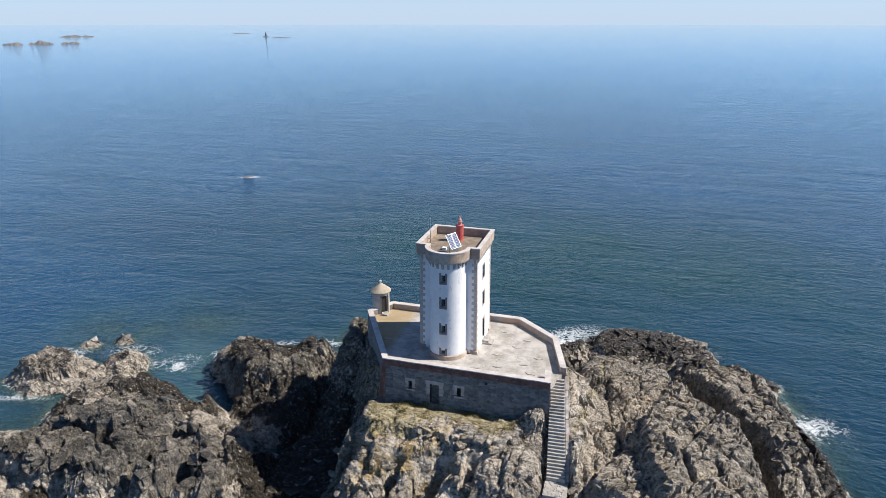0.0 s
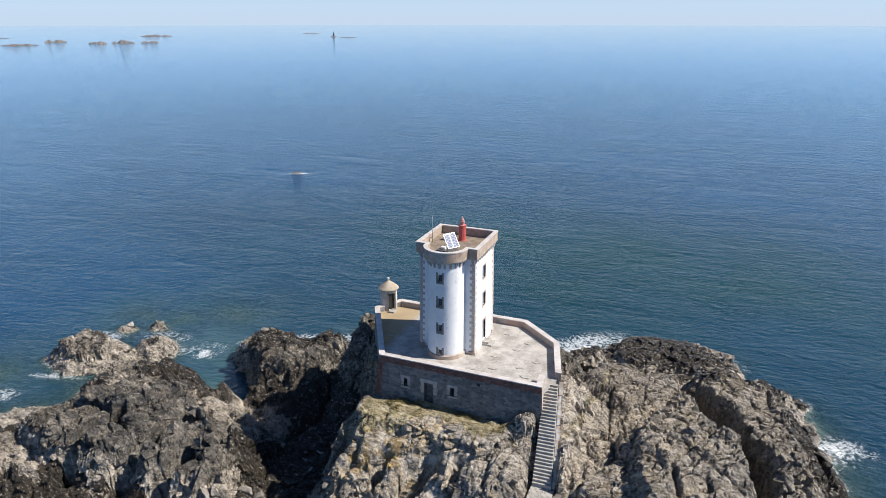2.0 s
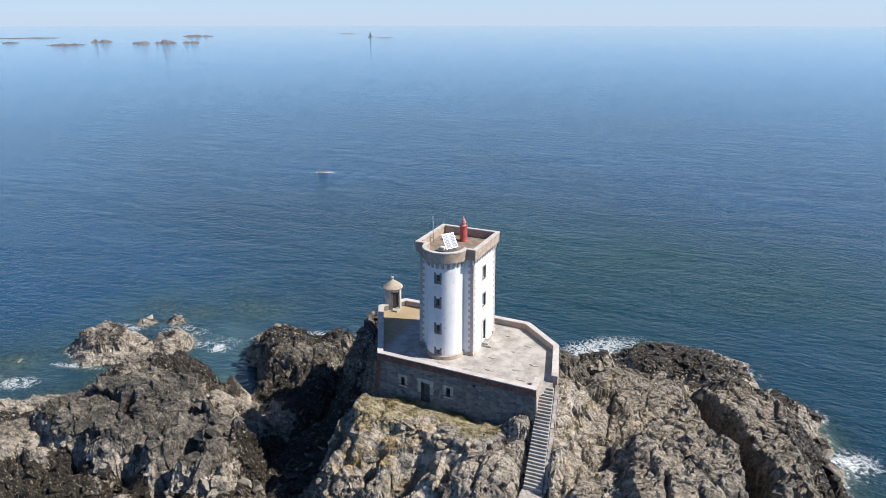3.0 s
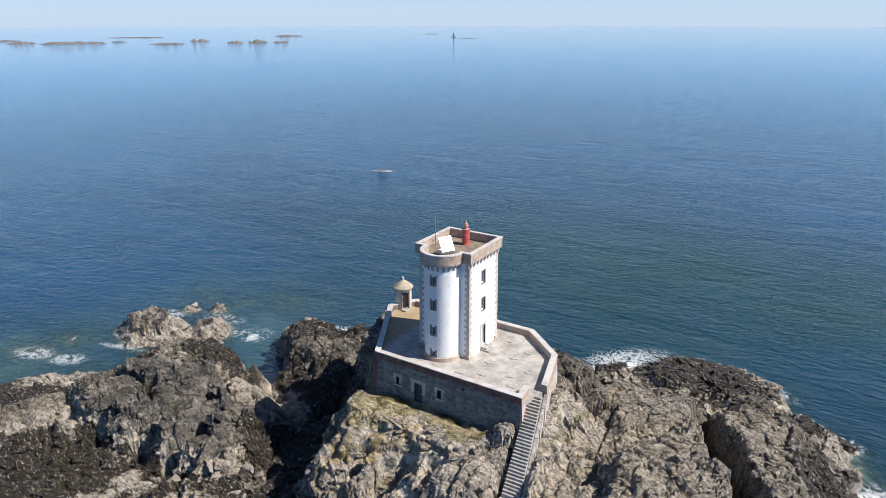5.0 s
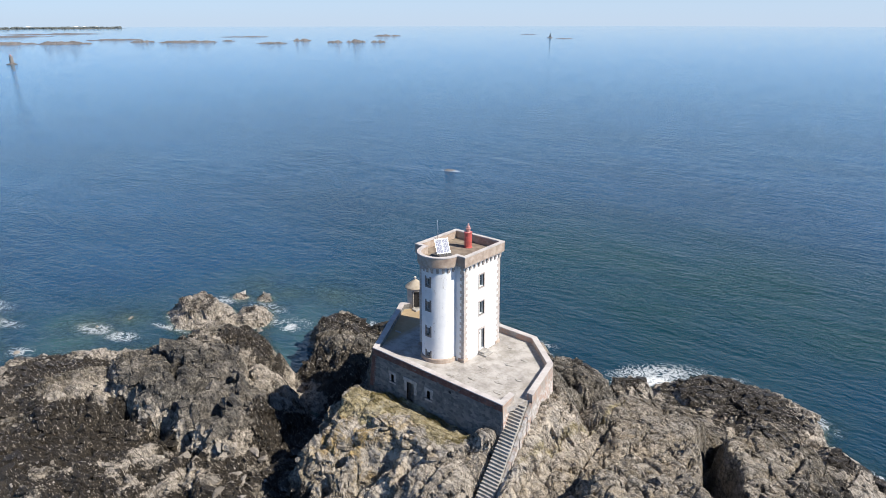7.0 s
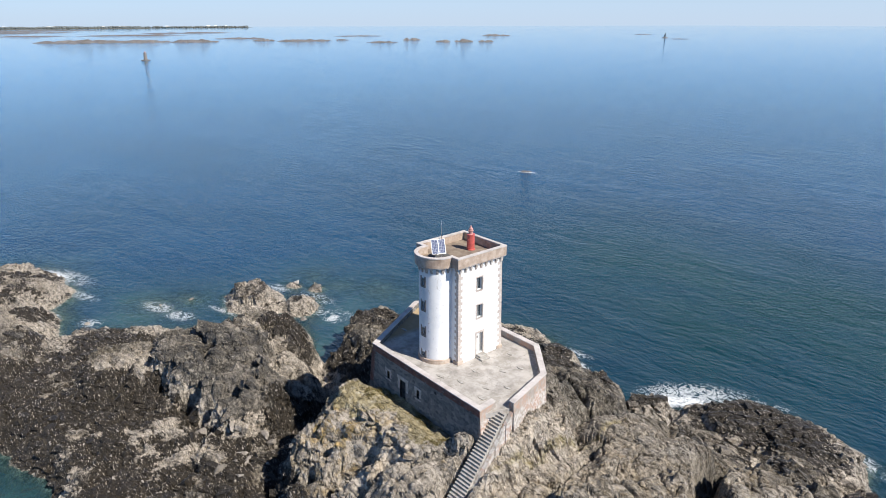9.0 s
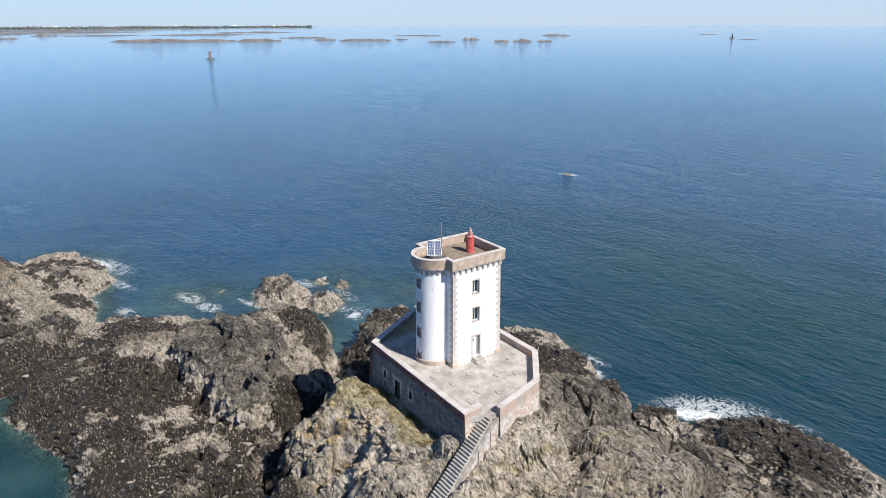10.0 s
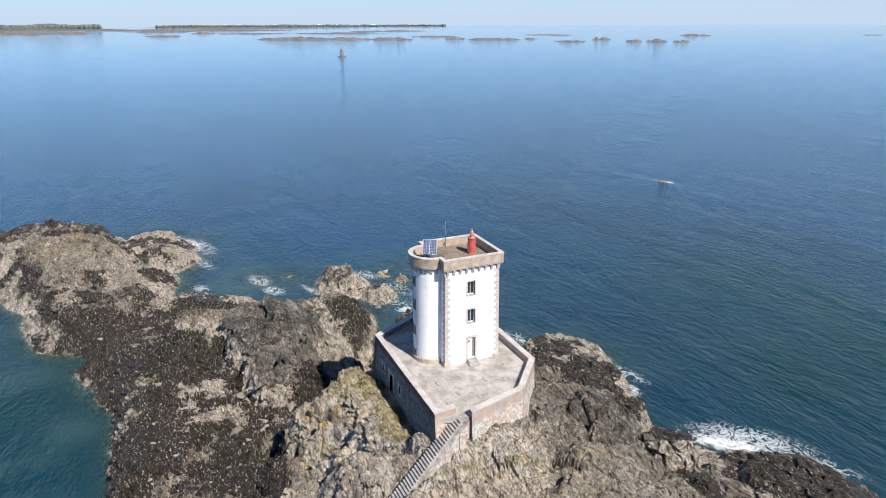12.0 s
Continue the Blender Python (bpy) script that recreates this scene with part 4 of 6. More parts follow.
def half(z):
    return 2.80 - 0.010 * (z - FLOOR_Z)


def east(u, z, d):
    return Vector((half(z) - d, u, z))


def flat(turn):
    m = Matrix.Rotation(radians(turn), 3, "Z")
    return lambda u, z, d: m @ Vector((half(z) - d, u, z))


SIDE_OPEN = [(-0.50, 0.22, 22.55, 23.82), (-0.48, 0.26, 19.75, 21.08), (-0.46, 0.32, 16.10, 18.18)]
levels = [FLOOR_Z - 0.1 + (BAND + 0.1 - FLOOR_Z) * i / 12 for i in range(13)]
cuts = [-1, -0.75, -0.5, -0.25, 0, 0.25, 0.5, 0.75, 1]


def side_wall(name, turn, holes, label):
    spot = flat(turn)
    bm = pierced(lambda u, z, d: spot(u * half(z) / 2.80 if abs(u) > 2.7 else u, z, d), [2.80 * c for c in cuts], levels, holes, 0.32)
    return part(name, bm, WHITE, tower, label)


side_wall("east_wall", 0, SIDE_OPEN, "whitewashed wall with door and two windows")
side_wall("north_wall", 90, [], "whitewashed wall")
side_wall("west_wall", 180, [], "whitewashed wall in shade")
side_wall("south_wall", 270, [], "whitewashed wall beside the turret")


def radius(z):
    return RT - 0.006 * (z - FLOOR_Z)


def turret(u, z, d):
    a = radians(-90) + u / RT
    return Vector((CX + (radius(z) - d) * math.cos(a), CY + (radius(z) - d) * math.sin(a), z))


ROUND_OPEN = [(-0.15, 0.22, 23.42, 24.12), (-0.15, 0.22, 21.03, 21.82), (-0.15, 0.22, 18.45, 19.2), (-0.15, 0.22, 16.28, 16.68)]
arc = [RT * radians(-100 + 200 * i / 40) for i in range(41)]
part("round_turret", pierced(turret, arc, levels, ROUND_OPEN, 0.35), WHITE, tower, "whitewashed half-round stair turret")
part("turret_plinth", lathe([(1.74, 16.12), (1.86, 16.05), (1.88, 15.6)], (CX, CY), 40, 175, 365), PARAPET, tower, "tan stone plinth round the turret")


def framed(holes, spot, wide, label, stone, joinery):
    """Windows: a stone surround proud of the wall, white casement, dark panes."""
    for k, (a, b, c, e) in enumerate(holes):
        w = part("window", quadbox(spot, a - wide, b + wide, e, e + wide, -0.03, 0.1), stone, tower, label)
        for u0, u1, z0, z1 in ((a - wide, a, c - wide, e), (b, b + wide, c - wide, e), (a, b, c - wide, c)):
            part("surround", quadbox(spot, u0, u1, z0, z1, -0.03, 0.1), stone, w)
        part("pane", quadbox(spot, a, b, c, e, 0.27, 0.29), GLASS, w, "dark window glass")
        t = 0.045
        m = (a + b) / 2
        for u0, u1, z0, z1 in ((a, a + t, c, e), (b - t, b, c, e), (a + t, b - t, c, c + t), (a + t, b - t, e - t, e), (m - t / 2, m + t / 2, c + t, e - t)):
            part("casement", quadbox(spot, u0, u1, z0, z1, 0.21, 0.27), joinery, w)


def quadbox(spot, u0, u1, z0, z1, d0, d1):
    bm = bmesh.new()
    v = [bm.verts.new(spot(u, z, d)) for d in (d0, d1) for u, z in ((u0, z0), (u1, z0), (u1, z1), (u0, z1))]
    for f in ((0, 1, 2, 3), (7, 6, 5, 4), (0, 4, 5, 1), (1, 5, 6, 2), (2, 6, 7, 3), (3, 7, 4, 0)):
        bm.faces.new([v[i] for i in f])
    bmesh.ops.recalc_face_normals(bm, faces=bm.faces)
    return bm


framed(ROUND_OPEN, turret, 0.19, "small turret window in a grey stone surround", SURROUND, GREY_PAINT_SHADE)
framed(SIDE_OPEN[:2], east, 0.12, "casement window in a pale stone surround", QUOIN, PAINTED)
a, b, c, e = SIDE_OPEN[2]
door = part("door", quadbox(east, a - 0.17, b + 0.17, e, e + 0.20, -0.03, 0.1), QUOIN, tower, "white door in a stone surround")
for u0, u1 in ((a - 0.17, a), (b, b + 0.17)):
    part("jamb", quadbox(east, u0, u1, c - 0.2, e, -0.03, 0.1), QUOIN, door)
part("door_leaf", quadbox(east, a, a + 0.66 * (b - a), c, e, 0.14, 0.2), PAINTED, door, "white painted door leaf")
# no second leaf: a grey strip painted for the reveal's shadow
part("door_leaf", quadbox(east, a + 0.66 * (b - a) + 0.01, b, c, e, 0.17, 0.22), GREY_PAINT_SHADE, door, "grey strip painted for the shade of the door reveal")
part("notice", quadbox(east, a + 0.06, a + 0.26, e - 0.55, e - 0.33, 0.12, 0.14), LEAD, door, "small notice on the door")
for i, (x0, x1, zz) in enumerate(((2.75, 3.45, 16.06), (2.75, 3.8, 15.87))):
    part("door_step", boxed(x0, x1, a - 0.1 - 0.1 * i, b + 0.05 + 0.05 * i, FLOOR_Z - 0.05, zz - 0.02, 0.025), STEP, tower)

# dressed corner stones, long and short in turn
COURSES = 29
long_x = part("quoin", boxed(-0.50, 0.014, -0.30, 0.014, 0, 0.298, 0.008), QUOIN, tower, "tan granite corner stone")
long_y = part("quoin", boxed(-0.30, 0.014, -0.50, 0.014, 0, 0.298, 0.008), QUOIN, tower)
base = Vector((0, 0, FLOOR_Z))
for sx, sy, turn in ((1, -1, -90), (1, 1, 0), (-1, 1, 90), (-1, -1, 180)):
    for i in range(COURSES):
        z = FLOOR_Z + 0.02 + i * 0.313
        h = half(z) + 0.002
        # pieces are built for the +x +y corner in local places of the tower
        o = twin(long_x if i % 2 else long_y, "quoin", Vector((sx * h, sy * h, z)), radians(turn))
for o in (long_x, long_y):
    o.data.transform(Matrix.Translation(base))
    o.location = Vector((2.78, 2.78, FLOOR_Z + 0.02 + (COURSES + (0 if o is long_x else 1)) * 0.313)) - Vector((0, 0, FLOOR_Z))
for o in tower.children:
    if o.name.startswith("quoin") and o not in (long_x, long_y):
        o.location.z -= FLOOR_Z
# corner foot blocks
for sx, sy in ((1, -1), (1, 1), (-1, -1)):
    part("foot_block", boxed(min(sx * 2.2, sx * 2.90), max(sx * 2.2, sx * 2.90), min(sy * 2.2, sy * 2.90), max(sy * 2.2, sy * 2.90), FLOOR_Z - 0.05, FLOOR_Z + 0.32, 0.03), PARAPET, tower)


def outline(h, r, y0):
    pts = [(h, -y0), (h, h), (-h, h), (-h, -y0)]
    a0 = math.asin(min(1, max(-1, (-y0 - CY) / r)))
    for i in range(25):
        a = math.pi - a0 + (math.pi + 2 * a0) * i / 24
        pts.append((CX + r * math.cos(a), CY + r * math.sin(a)))
    return pts


OUT, IN = outline(3.0, 2.06, 3.0), outline(2.70, 1.76, 2.70)
part("parapet", ring_wall(OUT, IN, BAND, TOP - 0.1), PARAPET, tower, "tan granite parapet")
part("parapet_coping", ring_wall(outline(3.03, 2.09, 3.03), outline(2.67, 1.73, 2.67), TOP - 0.1, TOP), COPING, tower, "pale parapet coping")
part("parapet_base", ring_wall(outline(2.96, 2.02, 2.96), outline(2.6, 1.6, 2.6), BAND - 0.09, BAND), GRANITE, tower)
part("roof_deck", slab(outline(2.75, 1.80, 2.75), 25.35, 25.52), ROOF, tower, "brown roof deck behind the parapet")

# stepped corbels under the parapet
cb = bmesh.new()
prof = [(-0.05, 0.0), (0.06, 0.0), (0.09, 0.16), (0.15, 0.2), (0.17, 0.36), (0.22, 0.4), (0.24, 0.60), (-0.05, 0.60)]
for s in (-0.11, 0.11):
    cb.faces.new([cb.verts.new((x, s, z)) for x, z in (prof if s < 0 else prof[::-1])])
cb.verts.ensure_lookup_table()
n = len(prof)
for i in range(n):
    j = (i + 1) % n
    cb.faces.new((cb.verts[j], cb.verts[i], cb.verts[2 * n - 1 - i], cb.verts[2 * n - 1 - j]))
bmesh.ops.recalc_face_normals(cb, faces=cb.faces)
cb.transform(Matrix.Translation((0, 0, FLOOR_Z)))
first = part("corbel", cb, GRANITE, tower, "stepped granite corbel")
first.data.transform(Matrix.Translation((0, 0, 0)))
spots = []
for turn in (0, 90, 180):
    for i in range(9):
        u = -2.52 + 5.04 * i / 8
        m = Matrix.Rotation(radians(turn), 3, "Z")
        spots.append((m @ Vector((half(25) - 0.02, u, 0)), turn))
for u in (-2.52, 2.52):
    spots.append((Vector((u, -half(25) + 0.02, 0)), 270))
for i in range(11):
    a = radians(-90 + (-85 + 170 * i / 10))
    spots.append((Vector((CX + (radius(25) - 0.02) * math.cos(a), CY + (radius(25) - 0.02) * math.sin(a), 0)), math.degrees(a)))
for k, (p, turn) in enumerate(spots):
    at = Vector((p.x, p.y, 24.70 - FLOOR_Z))
    if k == 0:
        first.matrix_basis = Matrix.Translation(at) @ Matrix.Rotation(radians(turn), 4, "Z")
    else:
        twin(first, "corbel", at, radians(turn))

# ---- things on the roof ----
ped = thing("lamp_pedestal", (CX, -2.75, 25.52), "low dark round stone pedestal on the turret roof", "pedestal")
part("drum", lathe([(0, 25.80), (0.98, 25.80), (1.05, 25.76), (1.05, 25.52)], (CX, -2.75), 40), LEAD, ped)
part("rim", lathe([(1.05, 25.62), (1.12, 25.60), (1.12, 25.52)], (CX, -2.75), 40), PARAPET, ped)

lamp = thing("light_beacon", (0.0, 1.2, 25.52), "red painted cylindrical light beacon on the roof", "beacon")
part("drum", lathe([(0, 25.52), (0.40, 25.52), (0.40, 25.6), (0.365, 25.62), (0.365, 26.98), (0.40, 27.0), (0.40, 27.06), (0, 27.06)], (0.0, 1.2), 28), RED, lamp, smooth=False)
part("lens", lathe([(0.24, 27.06), (0.20, 27.12), (0.20, 27.36), (0.26, 27.38), (0.26, 27.42), (0.16, 27.46)], (0.0, 1.2), 20), PINK, lamp, "faded pink lamp housing")
part("cap", lathe([(0.16, 27.46), (0.19, 27.5), (0.17, 27.62), (0.06, 27.72), (0.07, 27.8), (0.03, 27.9), (0, 27.92)], (0.0, 1.2), 16), PINK, lamp)
part("access_door", boxed(0.0 - 0.14, 0.14, 1.2 - 0.39, 1.2 - 0.34, 25.7, 26.6, 0.02), RED, lamp)

panel = thing("solar_panel", (0.15, -2.75, 25.8), "blue solar panel in a pale aluminium frame, tilted on legs", "solar panel")

TILT = Matrix.Translation((0.655, -3.34, 26.98)) @ Matrix.Rotation(radians(-29), 4, "Z") @ Matrix.Rotation(radians(56), 4, "Y") @ Matrix.Rotation(radians(90), 4, "Z") @ Matrix.Diagonal((0.945, 0.94, 1, 1))


def tilted(bm):
    bm.transform(TILT)
    return bm


for k in (-1, 1):
    c = part("module", boxed(k * 0.335 - 0.30, k * 0.335 + 0.30, -0.70, 0.70, -0.01, 0.012), CELLS, panel, "dark blue solar module")
    c.data.transform(Matrix.Translation(BASE[panel]))
    c.matrix_basis = Matrix.Translation(-BASE[panel]) @ TILT
for x0, x1, y0, y1 in ((-0.67, -0.635, -0.74, 0.74), (0.635, 0.67, -0.74, 0.74), (-0.035, 0.035, -0.70, 0.70), (-0.635, 0.635, -0.74, -0.70), (-0.635, 0.635, 0.70, 0.74)):
    part("frame", tilted(boxed(x0, x1, y0, y1, -0.03, 0.022)), METAL, panel)
part("backing", tilted(boxed(-0.64, 0.64, -0.71, 0.71, -0.024, -0.012)), PAINTED, panel, "pale back sheet")
for lx, ly, lz in ((0.28, -3.35, 27.4), (0.52, -2.83, 27.4), (0.86, -3.88, 26.45), (1.10, -3.10, 26.45)):
    part("leg", lathe([(0.025, 25.5), (0.025, lz)], (lx, ly), 8), METAL, panel)
part("battery_box", boxed(-0.62, -0.22, -2.75, -2.35, 25.8, 26.02, 0.02), PAINTED, panel, "pale equipment box")

mast = thing("radio_mast", (-2.45, -0.4, 25.52), "thin whip antenna on a short mast", "antenna")
part("pole", lathe([(0.035, 25.52), (0.035, 26.75), (0, 26.76)], (-2.45, -0.4), 10), LEAD, mast)
part("whip", lathe([(0.016, 26.75), (0.010, 28.1), (0, 28.1)], (-2.45, -0.4), 6), METAL, mast)
part("bracket", boxed(-2.7, -2.4, -0.46, -0.34, 25.9, 25.98), METAL, mast)

# ---- watch hut ----
HX, HY = -9.45, 3.72
hut = thing("watch_hut", (HX, HY, FLOOR_Z), "small round rendered watch hut with a conical stone cap", "hut")


def hut_spot(u, z, d):
    a = u / 0.9
    r = 0.92 - d
    return Vector((HX + r * math.cos(a), HY + r * math.sin(a), z))


da = radians(-38)
hole = (0.9 * (da - 0.42), 0.9 * (da + 0.42), 15.85, 17.75)
part("wall", pierced(hut_spot, [0.9 * radians(-218 + 360 * i / 36) for i in range(37)], [15.4, 16.2, 17.0, 18.15], [hole], 0.22), HUT_WALL, hut, "weathered cream rendered wall")
# dark sheet across the opening, in place of the shade inside
part("doorway", quadbox(hut_spot, hole[0], hole[1], hole[2], hole[3], 0.19, 0.21), DARK, hut, "dark sheet standing in for the shaded hut interior")
for u0, u1 in ((hole[0] - 0.13, hole[0]), (hole[1], hole[1] + 0.13)):
    part("jamb", quadbox(hut_spot, u0, u1, 15.7, 17.85, -0.03, 0.12), SURROUND, hut)
part("lintel", quadbox(hut_spot, hole[0], hole[1], 17.75, 17.92, -0.03, 0.12), SURROUND, hut)
part("roof", lathe([(0.88, 18.02), (1.10, 18.05), (1.13, 18.13), (1.05, 18.22), (0.7, 18.52), (0.35, 18.78), (0.12, 18.92), (0.10, 18.98)], (HX, HY), 32), HUT_ROOF, hut, "tan conical stone cap")
part("finial", lathe([(0.10, 18.96), (0.07, 19.02), (0.13, 19.1), (0.15, 19.18), (0.11, 19.27), (0, 19.3)], (HX, HY), 16), COPING, hut, "pale ball finial")
part("step", boxed(HX + 0.45, HX + 1.15, HY - 1.15, HY - 0.35, FLOOR_Z - 0.03, 15.85, 0.03), STEP, hut)

# loose slabs and broken screed on the terrace
rnd = random.Random(21)
for x, y, s in ((8.3, -4.9, 0.36), (7.4, -3.6, 0.28), (5.2, -4.6, 0.22), (6.2, -0.4, 0.3), (4.6, -2.4, 0.2), (8.6, -2.1, 0.26), (3.2, -5.4, 0.22), (7.0, 1.2, 0.24), (4.4, 2.4, 0.22), (-6.4, -2.2, 0.24)):
    pts = []
    for i in range(7):
        a = i / 7 * math.tau
        rr = s * rnd.uniform(0.6, 1.2)
        pts.append((x + 1.7 * rr * math.cos(a), y + 0.7 * rr * math.sin(a)))
    sl = thing("concrete_slab", (x, y, FLOOR_Z), "broken flake of terrace concrete lying on the floor", "slab", "broken terrace slabs")
    part("flake", slab(pts, FLOOR_Z - 0.01, FLOOR_Z + 0.05), STEP, sl)

# ---- the shore rock ----


def sheet(name, xs, ys, z, material, keep=None, attributes=(), aside=(0, 0)):
    """A surface over a grid of places; keep picks its faces; attributes are cover values for the material."""
    nx, ny = len(xs), len(ys)
    gx, gy = np.meshgrid(xs, ys)
    co = np.stack([(gx + aside[0]).ravel(), (gy + aside[1]).ravel(), z.ravel()], 1)
    i, j = np.meshgrid(np.arange(nx - 1), np.arange(ny - 1))
    a = (j * nx + i).ravel()
    quads = np.stack([a, a + 1, a + nx + 1, a + nx], 1)
    if keep is not None:
        quads = quads[keep.ravel()[quads].any(1)]
    used = np.unique(quads)
    remap = np.zeros(len(co), np.int64)
    remap[used] = np.arange(len(used))
    quads, co = remap[quads], co[used]
    me = bpy.data.meshes.new(name)
    me.vertices.add(len(co))
    me.vertices.foreach_set("co", co.ravel().astype(np.float32))
    me.loops.add(quads.size)
    me.loops.foreach_set("vertex_index", quads.ravel().astype(np.int32))
    me.polygons.add(len(quads))
    me.polygons.foreach_set("loop_start", (np.arange(len(quads)) * 4).astype(np.int32))
    me.update(calc_edges=True)
    me.shade_flat()
    for key, values in attributes:
        at = me.attributes.new(key, "FLOAT", "POINT")
        at.data.foreach_set("value", values.ravel()[used].astype(np.float32))
    me.materials.append(material)
    return new(name, me)


GX = np.concatenate([np.arange(-112, -46, 0.26), np.arange(-46, 36, 0.125), np.arange(36, 44, 0.26)])
GY = np.concatenate([np.arange(-62, -29, 0.26), np.arange(-29, 33, 0.125), np.arange(33, 44, 0.26)])
AREA = np.gradient(GY)[:, None] * np.gradient(GX)[None, :]
LX, LY = np.meshgrid(GX, GY)
LZ, LB = shore(LX, LY)
slope = np.hypot(*np.gradient(LB + 0.5 * (LZ - LB), GY, GX))
gy_, gx_ = np.gradient(LB, GY, GX)
lean = np.hypot(gx_, gy_) + 0.01
along = np.where(np.abs(gx_) > np.abs(gy_), LY, LX)
jut = np.clip(lean - 0.8, 0, 1) * np.clip((-0.2 - inside(LX, LY)) / 0.6, 0, 1) * (blocks(along, LZ, 1.9, 91, 0.20, 0.24, 0.30, 12, 0.7) + blocks(along, LZ, 0.8, 97, 0.10, 0.25, 0.14, -8, 0.8))
ASIDE = (-jut * gx_ / lean, -jut * gy_ / lean)
broad = fractal(LX, LY, 9.0, 301, 4)
mid = fractal(LX, LY, 2.6, 331, 4)
tide = LB + 0.9 * broad + 0.35 * mid
reach = 5.0 + 2.2 * np.clip((LX - 28.5) / 2, 0, 1) + 2.0 * np.exp(-(((LX + 27) / 13) ** 4 + ((LY - 8) / 8) ** 4)) + 1.2 * np.exp(-(((LX + 36) / 9) ** 4 + ((LY + 2) / 6) ** 4))
weed = np.clip((reach - tide) / 2.0, 0, 1) * np.clip(1.25 - 0.28 * slope, 0.15, 1)
inland = (LX < -2) & (LY < -16.5)
weed = np.where(inland, np.maximum(weed, 0.82 * np.clip((5.2 - tide) / 1.0, 0, 1)), weed)
north = np.clip((LY - 8) / 10, 0, 1)
weed = np.clip(np.maximum(weed, north * np.clip((8.6 - tide) / 3, 0, 0.74) * np.clip(1.2 - 0.25 * slope, 0.2, 1)), 0, 1)
seaward = 1 - np.clip((LX + 52) / 4, 0, 1) * np.clip((-13 - LY) / 4, 0, 1)
splash = seaward * np.clip((3.2 + 0.5 * ((LY > 8) | (LX > 28)) - LZ) / 1.6, 0, 1) * np.clip(0.7 + 0.6 * mid, 0, 1)
bald = np.exp(-(((LX + 56) / 9) ** 4 + ((LY - 3.5) / 7) ** 4))
shelfside = np.clip((-46 - LX) / 10, 0, 1) * (LY < -8)
patch = fractal(LX, LY, 3.4, 371, 4)
weed = np.maximum(weed * (1 - 0.36 * shelfside), np.clip(0.66 + 0.75 * patch, 0, 1) * shelfside * np.clip((7.5 - LB) / 2, 0, 1))
weed = weed * (1 - 0.45 * bald) * (1 - 0.8 * splash) * np.where(LZ < 0.15, 0.5, 1)
weed = weed * (1 - 0.45 * np.clip(1.6 * fractal(LX, LY, 3.6, 361, 4) - 0.2, 0, 1))
knoll = np.exp(-(((LX - 2) / 11) ** 4 + ((LY + 8) / 10) ** 4))
ochre = np.clip(knoll * (0.40 + 0.5 * broad) + 0.32 * np.clip((LX - 10) / 6, 0, 1) * np.clip((LZ - 6) / 3, 0, 1) * np.clip(0.7 + broad, 0, 1) + 0.5 * np.clip((-64 - LX) / 6, 0, 1) * np.clip((LZ - 4.5) / 2, 0, 1), 0, 1)
ochre = np.clip(ochre + 1.2 * np.exp(-(((LX + 3.2) / 1.6) ** 2 + ((LY + 13.9) / 1.6) ** 2)) + 0.8 * np.exp(-(((LX + 0.6) / 1.0) ** 2 + ((LY + 13.2) / 1.4) ** 2)), 0, 1.3)
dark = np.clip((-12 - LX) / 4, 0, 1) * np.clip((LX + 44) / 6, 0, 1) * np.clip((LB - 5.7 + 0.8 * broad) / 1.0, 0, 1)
dark = np.maximum(dark, np.clip((LY - 6) / 5, 0, 1) * np.clip((LX + 16) / 5, 0, 1) * np.clip((20 - LX) / 5, 0, 1) * np.clip(0.75 + 0.6 * broad, 0.2, 1) * 0.8)
dark = np.maximum(dark, np.clip((LX - 25) / 2, 0, 1) * np.clip(0.2 + broad, 0, 1) * 0.5)
# the shade inside the eastern clefts, painted as dark cover
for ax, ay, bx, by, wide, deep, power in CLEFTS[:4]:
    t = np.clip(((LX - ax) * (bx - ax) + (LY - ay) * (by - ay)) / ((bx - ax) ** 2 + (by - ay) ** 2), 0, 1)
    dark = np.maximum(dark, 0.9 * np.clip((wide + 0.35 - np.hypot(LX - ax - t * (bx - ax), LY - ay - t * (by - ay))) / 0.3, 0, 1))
# cream rock of the knoll, with sunlit brightness put into its pale cover
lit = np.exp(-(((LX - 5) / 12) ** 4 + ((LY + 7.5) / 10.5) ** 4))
low = 1 - 0.7 * (1 - seaward)
faces = np.exp(-((LB - 4.7 + 0.5 * broad) / 1.3) ** 2) * np.clip((LX + 44) / 4, 0, 1) * np.clip((-13 - LX) / 3, 0, 1) * (LY < -4)
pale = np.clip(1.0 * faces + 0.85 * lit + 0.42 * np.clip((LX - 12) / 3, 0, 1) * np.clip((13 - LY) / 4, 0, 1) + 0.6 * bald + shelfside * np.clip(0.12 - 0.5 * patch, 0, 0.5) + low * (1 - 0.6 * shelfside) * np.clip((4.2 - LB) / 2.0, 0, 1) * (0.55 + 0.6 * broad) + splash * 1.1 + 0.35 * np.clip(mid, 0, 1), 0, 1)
turf = np.clip((LX + 5.6) / 0.8, 0, 1) * np.clip((8.2 - LX) / 1.2, 0, 1) * np.clip((LY + 10.6 + 0.25 * np.clip(1 - LX, 0, 5) + 1.1 * mid) / 0.9, 0, 1) * (LY < -6.5) * np.clip((LB - 10.6) / 0.6, 0, 1)
turf = np.clip(turf + 0.55 * np.clip(1 - np.abs(LX - 13.6 - 0.1 * LY) / 1.2, 0, 1) * np.clip(LY + 9, 0, 1) * np.clip(9 - LY, 0, 1), 0, 1)
capped = np.zeros(LX.shape)
